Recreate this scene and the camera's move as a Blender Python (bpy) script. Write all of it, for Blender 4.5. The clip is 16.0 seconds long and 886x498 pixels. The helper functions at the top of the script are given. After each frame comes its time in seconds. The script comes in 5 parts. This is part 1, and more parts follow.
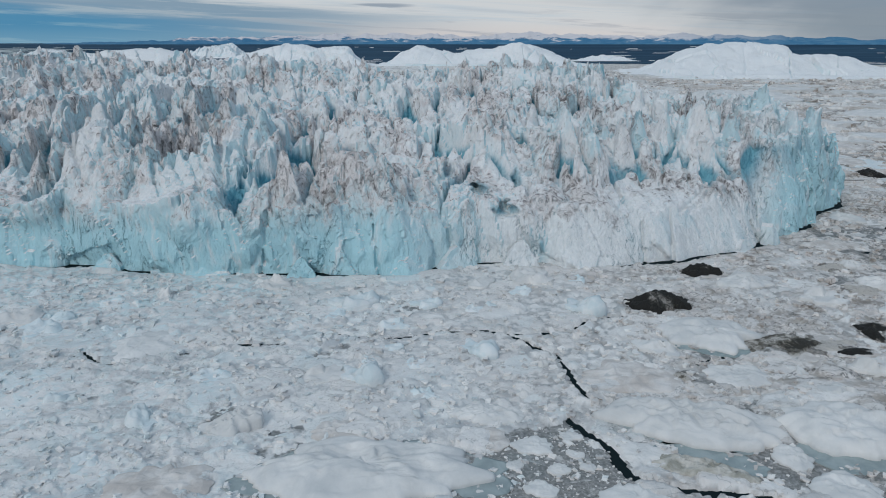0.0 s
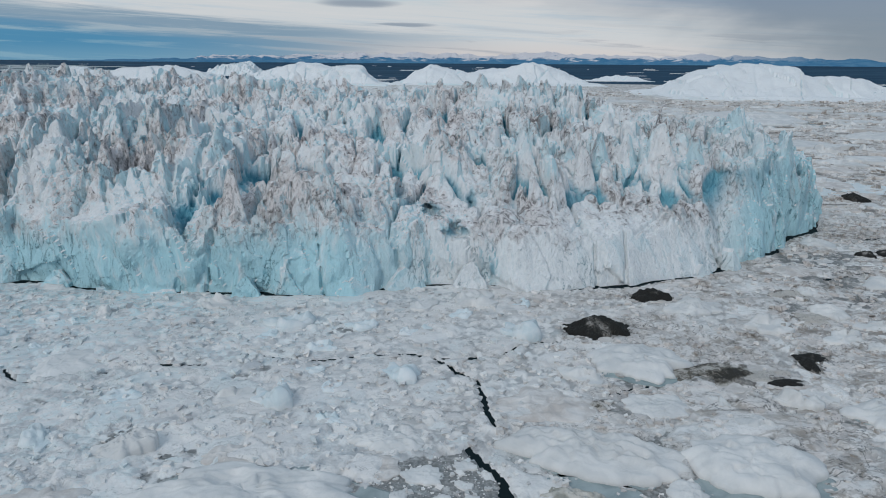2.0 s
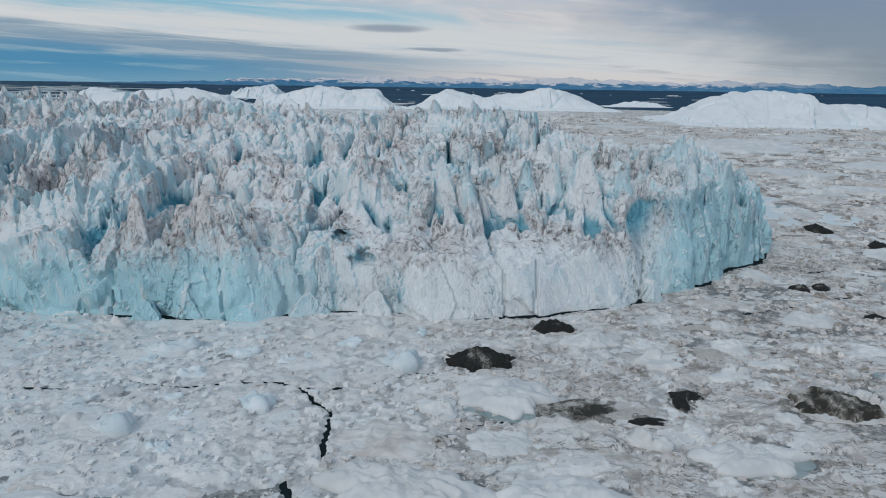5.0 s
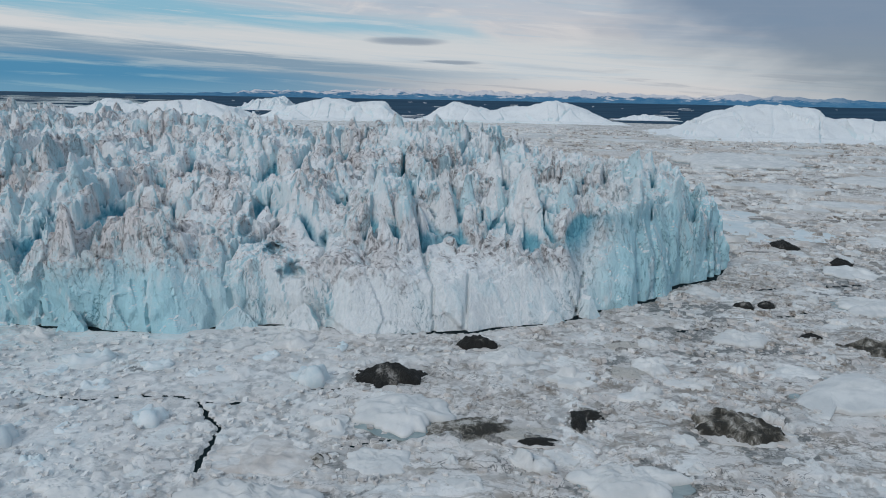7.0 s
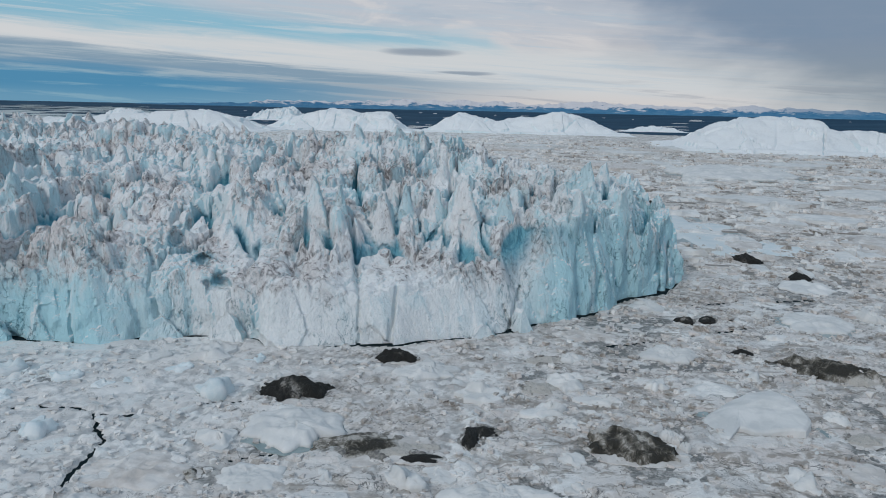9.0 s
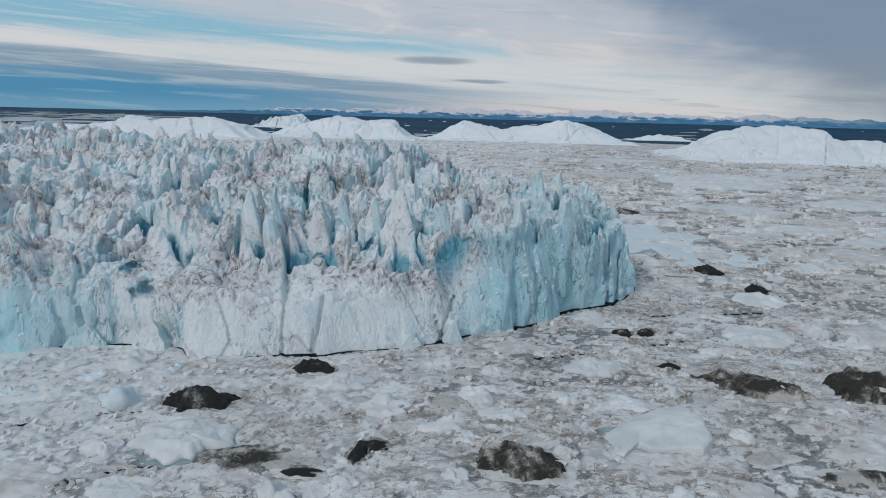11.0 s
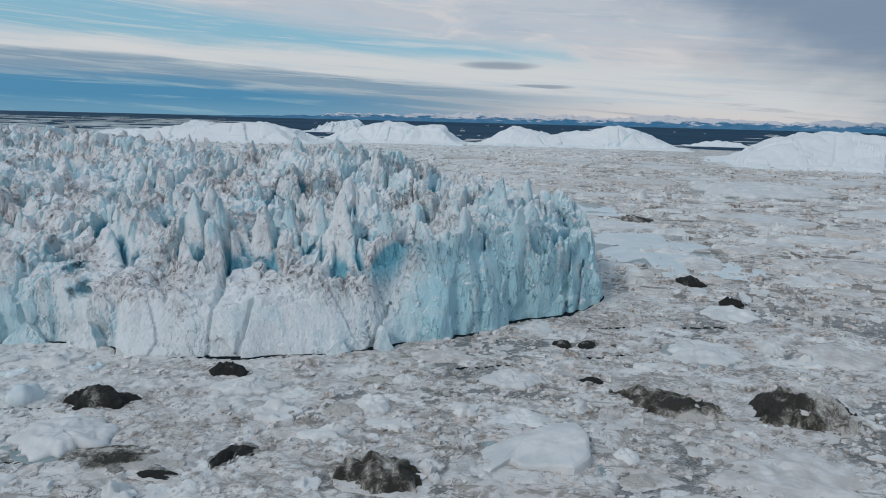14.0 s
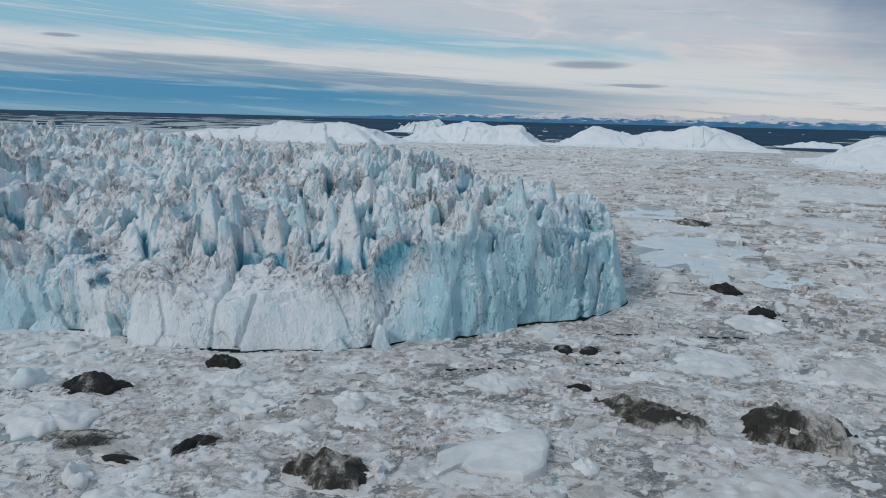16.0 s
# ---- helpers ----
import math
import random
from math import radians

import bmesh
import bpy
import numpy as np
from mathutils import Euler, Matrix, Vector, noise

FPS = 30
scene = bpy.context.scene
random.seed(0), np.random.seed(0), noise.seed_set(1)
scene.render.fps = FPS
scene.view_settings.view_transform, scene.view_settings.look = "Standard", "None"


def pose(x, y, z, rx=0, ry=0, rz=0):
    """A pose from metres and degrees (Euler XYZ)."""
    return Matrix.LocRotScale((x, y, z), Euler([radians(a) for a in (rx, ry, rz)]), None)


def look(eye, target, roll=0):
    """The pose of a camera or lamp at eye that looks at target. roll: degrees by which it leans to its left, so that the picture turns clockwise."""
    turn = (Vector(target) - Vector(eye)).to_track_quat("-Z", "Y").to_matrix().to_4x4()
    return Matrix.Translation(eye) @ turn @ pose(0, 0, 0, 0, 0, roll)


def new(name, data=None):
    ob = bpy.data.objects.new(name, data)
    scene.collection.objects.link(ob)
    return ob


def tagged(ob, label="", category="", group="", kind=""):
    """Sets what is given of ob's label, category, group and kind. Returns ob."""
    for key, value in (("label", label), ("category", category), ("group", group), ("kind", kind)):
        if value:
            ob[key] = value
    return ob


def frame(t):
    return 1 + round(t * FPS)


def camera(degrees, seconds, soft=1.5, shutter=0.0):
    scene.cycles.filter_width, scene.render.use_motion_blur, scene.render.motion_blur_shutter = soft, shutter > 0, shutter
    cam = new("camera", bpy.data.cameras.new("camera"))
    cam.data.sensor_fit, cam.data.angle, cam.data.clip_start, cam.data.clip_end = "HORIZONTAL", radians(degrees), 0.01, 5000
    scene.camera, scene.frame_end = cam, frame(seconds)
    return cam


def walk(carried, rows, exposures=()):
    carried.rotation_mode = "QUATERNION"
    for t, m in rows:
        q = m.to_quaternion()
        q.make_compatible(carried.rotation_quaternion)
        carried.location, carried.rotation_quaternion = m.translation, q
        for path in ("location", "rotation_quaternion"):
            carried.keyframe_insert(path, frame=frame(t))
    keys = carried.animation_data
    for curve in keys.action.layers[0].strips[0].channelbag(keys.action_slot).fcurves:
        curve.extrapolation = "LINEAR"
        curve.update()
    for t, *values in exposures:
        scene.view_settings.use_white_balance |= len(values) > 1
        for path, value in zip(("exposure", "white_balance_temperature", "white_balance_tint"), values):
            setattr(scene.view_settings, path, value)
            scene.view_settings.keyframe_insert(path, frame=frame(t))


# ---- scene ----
import itertools

cam = camera(63.5, 16.0, soft=1.0)
METRES, EYE, TILT, LEAN, TURN = 180.0, 59.0, -16.2, 0.0, 0.0
ROWS = [
    (0.0, 0.0, 0.0, 0.0, 0.0, -0.0, -0.0),
    (0.5, 0.0235, 0.0027, 0.0012, 0.39, -0.0, -0.17),
    (1.0, 0.0498, 0.0056, 0.0027, 0.75, 0.51, -0.4),
    (1.5, 0.0755, 0.0082, 0.004, 1.08, 1.03, -0.59),
    (2.0, 0.104, 0.0109, 0.0059, 1.42, 1.42, -0.8),
    (2.5, 0.1311, 0.0136, 0.0071, 1.76, 1.8, -0.98),
    (3.0, 0.1611, 0.0163, 0.0089, 2.13, 2.15, -1.16),
    (3.5, 0.1893, 0.0189, 0.0107, 2.45, 2.43, -1.33),
    (4.0, 0.2205, 0.022, 0.0126, 2.8, 2.72, -1.51),
    (6.5, 0.3748, 0.04, 0.023, 4.3, 3.88, -2.24),
    (7.0, 0.4078, 0.0444, 0.0252, 4.58, 4.12, -2.39),
    (7.5, 0.4382, 0.0489, 0.0275, 4.84, 4.31, -2.49),
    (8.0, 0.4713, 0.0539, 0.0297, 5.11, 4.52, -2.61),
    (8.5, 0.5019, 0.0588, 0.0321, 5.36, 4.7, -2.75),
    (9.0, 0.5353, 0.0645, 0.0346, 5.64, 4.89, -2.87),
    (11.5, 0.6933, 0.0937, 0.0486, 6.88, 5.56, -3.43),
    (12.0, 0.7268, 0.1005, 0.0516, 7.17, 5.66, -3.52),
    (12.5, 0.7575, 0.1069, 0.0543, 7.46, 5.74, -3.61),
    (13.0, 0.7907, 0.1141, 0.0573, 8.13, 5.75, -3.82),
    (13.5, 0.8216, 0.121, 0.0599, 9.71, 5.66, -4.26),
    (14.0, 0.855, 0.1289, 0.063, 11.41, 5.52, -4.74),
    (14.5, 0.8856, 0.1366, 0.0661, 13.0, 5.38, -5.17),
    (15.0, 0.9184, 0.1455, 0.0693, 14.73, 5.23, -5.63),
    (15.5, 0.9486, 0.1546, 0.0727, 16.33, 5.06, -6.06),
    (16.0, 0.9812, 0.1654, 0.0764, 18.09, 4.89, -6.5),
]
walk(cam, [(t, pose(0, 0, EYE, TILT, LEAN, TURN) @ pose(METRES * x, METRES * y, METRES * z, 90 + pitch, roll, yaw)) for t, x, y, z, yaw, pitch, roll in ROWS])


# ---- world and light ----
EXPOSURE = -0.21
scene.view_settings.exposure = EXPOSURE
SUN_AZ, SUN_EL = 206.0, 36.0          # degrees clockwise from +y, and above the horizon


def node_tools(tree):
    """Short makers for nodes and links in one tree."""
    def node(kind, **props):
        n = tree.nodes.new(kind)
        for key, value in props.items():
            if key == "blend":
                n.blend_type = value
            elif key == "op":
                n.operation = value
            elif key == "dtype":
                n.data_type = value
            elif key == "ttype":
                n.sky_type = value
        return n

    def put(socket, value):
        if isinstance(value, bpy.types.NodeSocket):
            tree.links.new(value, socket)
        else:
            socket.default_value = value

    def calc(op, a, b=0.0, c=0.0, clamp=False):
        n = node("ShaderNodeMath", op=op)
        n.use_clamp = clamp
        put(n.inputs[0], a), put(n.inputs[1], b), put(n.inputs[2], c)
        return n.outputs[0]

    def mix(f, a, b, blend="MIX"):
        n = node("ShaderNodeMixRGB", blend=blend)
        put(n.inputs[0], f), put(n.inputs[1], a if not isinstance(a, tuple) else (*a, 1)), put(n.inputs[2], b if not isinstance(b, tuple) else (*b, 1))
        return n.outputs[0]

    def step(value, lo, hi, a=0.0, b=1.0):
        n = node("ShaderNodeMapRange")
        n.interpolation_type = "SMOOTHSTEP"
        put(n.inputs[0], value), put(n.inputs[1], lo), put(n.inputs[2], hi), put(n.inputs[3], a), put(n.inputs[4], b)
        return n.outputs[0]

    def speckle(vec, scale, detail=4.0, rough=0.55, warp=0.0):
        n = node("ShaderNodeTexNoise")
        put(n.inputs["Vector"], vec), put(n.inputs["Scale"], scale), put(n.inputs["Detail"], detail), put(n.inputs["Roughness"], rough)
        put(n.inputs["Distortion"], warp)
        return n.outputs["Fac"]

    def joined(x, y, z):
        n = node("ShaderNodeCombineXYZ")
        put(n.inputs[0], x), put(n.inputs[1], y), put(n.inputs[2], z)
        return n.outputs[0]

    def scaled(vec, sx, sy, sz):
        n = node("ShaderNodeMapping")
        put(n.inputs["Vector"], vec)
        n.inputs["Scale"].default_value = (sx, sy, sz)
        return n.outputs[0]
    return node, put, calc, mix, step, speckle, joined, scaled


world = bpy.data.worlds.new("world")
scene.world = world
world.use_nodes = True
world.node_tree.nodes.clear()
node, put, calc, mix, step, speckle, joined, scaled = node_tools(world.node_tree)
direction = node("ShaderNodeTexCoord").outputs["Generated"]
sky = node("ShaderNodeTexSky", ttype="NISHITA")
sky.sun_disc, sky.sun_elevation, sky.sun_rotation = False, radians(SUN_EL), radians(SUN_AZ)
split = node("ShaderNodeSeparateXYZ")
put(split.inputs[0], direction)
DEG = 180 / math.pi
az = calc("MULTIPLY", calc("ARCTAN2", split.outputs[0], split.outputs[1]), DEG)
el = calc("MULTIPLY", calc("ARCSINE", split.outputs[2]), DEG)
clear = mix(0.25, mix(step(el, 0.2, 5.0), (0.085, 0.27, 0.46), (0.26, 0.56, 0.745)), mix(1.0, sky.outputs[0], (0.10, 0.10, 0.10), "MULTIPLY"))
# streaks lie nearly level and sink towards the right
ramp = calc("ADD", el, calc("MULTIPLY", az, 0.05))
flow = joined(calc("MULTIPLY", az, 0.05), calc("MULTIPLY", ramp, 0.42), 0.0)
fine = joined(calc("MULTIPLY", az, 0.07), calc("MULTIPLY", ramp, 1.5), 3.7)
wisp = calc("SUBTRACT", speckle(flow, 1.6, 7.0, 0.62, 0.6), 0.5)
shred = calc("SUBTRACT", speckle(fine, 1.3, 7.0, 0.62, 0.5), 0.5)
ruffle = calc("ADD", calc("MULTIPLY", wisp, 1.6), calc("MULTIPLY", shred, 1.0))
high = calc("ADD", el, ruffle)
# the pale sheet above a curved edge that comes down to the right
brim = calc("SUBTRACT", 4.85, calc("MULTIPLY", az, 0.085))
brim = calc("SUBTRACT", brim, calc("MULTIPLY", calc("MAXIMUM", calc("ADD", az, 3.0), 0.0), 0.45))
sheet = step(calc("SUBTRACT", high, brim), -0.9, 0.8)
pale = mix(step(calc("ADD", el, calc("MULTIPLY", wisp, 6.0)), 1.0, 7.5), (0.75, 0.70, 0.68), (0.575, 0.625, 0.70))
pale = mix(calc("MULTIPLY", step(calc("ADD", wisp, calc("MULTIPLY", shred, 0.5)), 0.02, 0.22), 0.5), pale, (0.45, 0.54, 0.64))
billow = speckle(joined(calc("MULTIPLY", az, 0.09), calc("MULTIPLY", ramp, 0.30), 5.1), 1.3, 6.0, 0.6, 0.8)
pale = mix(calc("MULTIPLY", step(billow, 0.50, 0.66), 0.55), pale, (0.46, 0.56, 0.67))
pale = mix(calc("MULTIPLY", step(billow, 0.48, 0.34), 0.5), pale, (0.78, 0.76, 0.76))
tint = mix(sheet, clear, pale)
# a white band under the blue gap, on top of the long grey-blue bank
sill = calc("SUBTRACT", 5.3, calc("MULTIPLY", calc("ADD", az, 47.0), 0.02))
band = step(calc("SUBTRACT", high, sill), 0.7, -0.6)
tint = mix(band, tint, (0.70, 0.735, 0.76))
# thin veils drawn out along the wind
veil = speckle(joined(calc("MULTIPLY", az, 0.045), calc("MULTIPLY", ramp, 0.95), 1.3), 1.4, 9.0, 0.66, 0.9)
tint = mix(calc("MULTIPLY", step(veil, 0.50, 0.68), 0.5), tint, (0.50, 0.635, 0.745))
tint = mix(calc("MULTIPLY", step(veil, 0.48, 0.34), 0.45), tint, (0.78, 0.775, 0.785))
deck = calc("SUBTRACT", 3.8, calc("MULTIPLY", calc("MAXIMUM", calc("ADD", az, 33.0), 0.0), 0.062))
under = calc("SUBTRACT", calc("ADD", el, calc("MULTIPLY", shred, 1.5)), deck)
bank = calc("MULTIPLY", step(under, 0.4, -0.35), step(az, 6.0, -14.0))
tint = mix(calc("MULTIPLY", bank, 0.85), tint, mix(step(shred, -0.05, 0.14), (0.19, 0.325, 0.455), (0.36, 0.475, 0.565)))
haze = calc("MULTIPLY", step(under, -0.7, -2.0), step(az, -4.0, -28.0))
tint = mix(calc("MULTIPLY", haze, 0.95), tint, mix(calc("ADD", step(shred, 0.0, 0.2), calc("MULTIPLY", step(el, 1.2, 0.0), 0.5)), (0.085, 0.29, 0.49), (0.23, 0.43, 0.57)))
# peach light low over the land, grey shoals on the right, two small lens clouds
warm = calc("MULTIPLY", step(el, 1.9, 0.1), calc("MULTIPLY", step(az, -17.0, 0.0), step(az, 26.0, 10.0)))
tint = mix(calc("MULTIPLY", warm, 0.5), tint, (0.77, 0.67, 0.63))
tint = mix(calc("MULTIPLY", calc("MULTIPLY", step(shred, 0.02, 0.16), step(el, 3.2, 1.0)), calc("MULTIPLY", step(az, -26.0, -14.0), 0.5)), tint, (0.36, 0.40, 0.47))
lobe = speckle(joined(calc("MULTIPLY", az, 0.055), calc("MULTIPLY", ramp, 0.13), 8.2), 1.0, 5.0, 0.55, 0.4)
reach = calc("ADD", calc("ADD", az, calc("MULTIPLY", el, 2.5)), calc("MULTIPLY", calc("SUBTRACT", lobe, 0.5), 34.0))
shoal = step(calc("ADD", reach, calc("MULTIPLY", shred, 3.0)), 14.0, 32.0)
tint = mix(calc("MULTIPLY", shoal, 0.9), tint, mix(step(el, 1.0, 6.0), (0.245, 0.31, 0.375), (0.205, 0.295, 0.42)))


def lens_cloud(tint, a0, e0, half, thick):
    d = calc("ADD", calc("POWER", calc("DIVIDE", calc("SUBTRACT", az, a0), half), 2.0), calc("POWER", calc("DIVIDE", calc("SUBTRACT", calc("ADD", el, calc("MULTIPLY", shred, 0.5)), e0), thick), 2.0))
    return mix(calc("MULTIPLY", step(d, 1.25, 0.1), 0.8), tint, (0.27, 0.34, 0.43))


tint = lens_cloud(lens_cloud(lens_cloud(tint, -8.0, 4.1, 3.3, 0.33), -4.6, 2.6, 2.6, 0.15), -46.5, 4.9, 1.3, 0.15)
tint = mix(step(el, 12.0, 40.0), tint, (0.437, 0.57, 0.71))
tint = mix(step(el, -0.2, -1.0), tint, (0.05, 0.09, 0.12))
background = node("ShaderNodeBackground")
put(background.inputs["Color"], tint)
put(background.inputs["Strength"], 0.97)
world.node_tree.links.new(background.outputs[0], node("ShaderNodeOutputWorld").inputs[0])

sun = new("sun", bpy.data.lights.new("sun", "SUN"))
sun.data.energy, sun.data.angle, sun.data.color = 1.15, radians(12), (1.0, 0.97, 0.93)
a, e = radians(SUN_AZ), radians(SUN_EL)
sun.matrix_world = look((math.sin(a) * math.cos(e) * 900, math.cos(a) * math.cos(e) * 900, math.sin(e) * 900), (0, 0, 0))


# ---- numbers for shapes: lattice noise and cells ----
TABLE = np.random.RandomState(7).rand(65536).astype(np.float32)


def lattice(ix, iy, iz=0, seed=0):
    h = (ix.astype(np.int64) * 73856093) ^ (iy.astype(np.int64) * 19349663) ^ (np.asarray(iz, np.int64) * 83492791) ^ (seed * 2654435761)
    h = (h ^ (h >> 13)) * 1274126177
    return TABLE[(h ^ (h >> 16)) & 65535]


def smooth(t):
    return t * t * (3 - 2 * t)


def value2(x, y, seed=0):
    """Smooth value noise, -1 to 1."""
    ix, iy = np.floor(x), np.floor(y)
    u, v = smooth(x - ix), smooth(y - iy)
    a = lattice(ix, iy, 0, seed) * (1 - u) + lattice(ix + 1, iy, 0, seed) * u
    b = lattice(ix, iy + 1, 0, seed) * (1 - u) + lattice(ix + 1, iy + 1, 0, seed) * u
    return (a * (1 - v) + b * v) * 2 - 1


def layered(x, y, octaves=4, seed=0, gain=0.5):
    total, amp, norm = 0, 1.0, 0.0
    for k in range(octaves):
        total = total + amp * value2(x * 2 ** k + 17.3 * k, y * 2 ** k - 9.1 * k, seed + k)
        norm += amp
        amp *= gain
    return total / norm


def ridged(x, y, octaves=4, seed=0, gain=0.5):
    """Sharp crests, 0 to 1."""
    total, amp, norm = 0, 1.0, 0.0
    for k in range(octaves):
        total = total + amp * (1 - np.abs(value2(x * 2 ** k + 31.7 * k, y * 2 ** k + 5.3 * k, seed + k)) * 1.4)
        norm += amp
        amp *= gain
    return np.clip(total / norm, 0, 1)


def cells(x, y, seed=0, jitter=0.85):
    """Distance to the nearest cell point, to the second nearest, a random number of the cell, and the offset from its point."""
    ix, iy = np.floor(x), np.floor(y)
    f1, f2 = np.full(x.shape, 9.0, np.float32), np.full(x.shape, 9.0, np.float32)
    who, ox, oy = np.zeros(x.shape, np.float32), np.zeros(x.shape, np.float32), np.zeros(x.shape, np.float32)
    for dx in (-1, 0, 1):
        for dy in (-1, 0, 1):
            cx, cy = ix + dx, iy + dy
            px = cx + 0.5 + jitter * (lattice(cx, cy, 1, seed) - 0.5)
            py = cy + 0.5 + jitter * (lattice(cx, cy, 2, seed) - 0.5)
            d = np.hypot(x - px, y - py)
            near = d < f1
            f2 = np.where(near, f1, np.minimum(f2, d))
            who = np.where(near, lattice(cx, cy, 3, seed), who)
            ox, oy = np.where(near, x - px, ox), np.where(near, y - py, oy)
            f1 = np.where(near, d, f1)
    return f1, f2, who, ox, oy


def ramp01(x, lo, hi):
    return smooth(np.clip((x - lo) / (hi - lo), 0, 1))


def mesh_np(name, verts, faces, material, shade=True, **layers):
    """A mesh from arrays of corners and of four- or three-sided faces."""
    me = bpy.data.meshes.new(name)
    n, k = faces.shape
    me.vertices.add(len(verts)), me.loops.add(n * k), me.polygons.add(n)
    me.vertices.foreach_set("co", np.ascontiguousarray(verts, np.float32).ravel())
    me.loops.foreach_set("vertex_index", np.ascontiguousarray(faces, np.int32).ravel())
    me.polygons.foreach_set("loop_start", np.arange(0, n * k, k, dtype=np.int32))
    me.polygons.foreach_set("use_smooth", np.full(n, shade))
    for key, values in layers.items():
        me.attributes.new(key, "FLOAT", "POINT").data.foreach_set("value", np.ascontiguousarray(values, np.float32).ravel())
    me.materials.append(material)
    me.update(calc_edges=True)
    return me


def inside_distance(poly, x, y):
    """Signed distance to a closed outline, positive inside."""
    best, odd = np.full(x.shape, 1e9, np.float32), np.zeros(x.shape, bool)
    for (ax, ay), (bx, by) in zip(poly, poly[1:] + poly[:1]):
        ex, ey = bx - ax, by - ay
        t = np.clip(((x - ax) * ex + (y - ay) * ey) / (ex * ex + ey * ey), 0, 1)
        best = np.minimum(best, (x - ax - t * ex) ** 2 + (y - ay - t * ey) ** 2)
        odd ^= ((ay > y) != (by > y)) & (x < (bx - ax) * (y - ay) / (by - ay + 1e-9) + ax)
    return np.where(odd, 1, -1) * np.sqrt(best)


def line_distance(line, x, y):
    best = np.full(x.shape, 1e9, np.float32)
    for (ax, ay), (bx, by) in zip(line, line[1:]):
        ex, ey = bx - ax, by - ay
        t = np.clip(((x - ax) * ex + (y - ay) * ey) / (ex * ex + ey * ey), 0, 1)
        best = np.minimum(best, (x - ax - t * ex) ** 2 + (y - ay - t * ey) ** 2)
    return np.sqrt(best)


# ---- materials ----
def material(name):
    m = bpy.data.materials.new(name)
    m.use_nodes = True
    m.node_tree.nodes.clear()
    return m


def finish(m, tools, colour, rough, height=None, strength=0.5, distance=0.3, spec=0.3, metal=0.0):
    node, put = tools[0], tools[1]
    shader = node("ShaderNodeBsdfPrincipled")
    put(shader.inputs["Base Color"], colour if not isinstance(colour, tuple) else (*colour, 1))
    put(shader.inputs["Roughness"], rough)
    put(shader.inputs["Specular IOR Level"], spec)
    put(shader.inputs["Metallic"], metal)
    if height is not None:
        bump = node("ShaderNodeBump")
        put(bump.inputs["Height"], height), put(bump.inputs["Strength"], strength), put(bump.inputs["Distance"], distance)
        put(shader.inputs["Normal"], bump.outputs[0])
    put(node("ShaderNodeOutputMaterial").inputs[0], shader.outputs[0])
    return m


def chips_of(tools, pos, scale, flat, share):
    """Relief of small flat chips, each tilted its own way."""
    node, put, calc, scaled = tools[0], tools[1], tools[2], tools[7]
    cell = node("ShaderNodeTexVoronoi")
    skew = scaled(pos, scale, scale, flat * scale)
    put(cell.inputs["Vector"], skew), put(cell.inputs["Scale"], 1.0)
    way = node("ShaderNodeVectorMath", op="SUBTRACT")
    put(way.inputs[0], cell.outputs["Color"])
    way.inputs[1].default_value = (0.5, 0.5, 0.5)
    off = node("ShaderNodeVectorMath", op="SUBTRACT")
    put(off.inputs[0], skew), put(off.inputs[1], cell.outputs["Position"])
    dot = node("ShaderNodeVectorMath", op="DOT_PRODUCT")
    put(dot.inputs[0], way.outputs[0]), put(dot.inputs[1], off.outputs[0])
    return calc("MULTIPLY", dot.outputs["Value"], share)


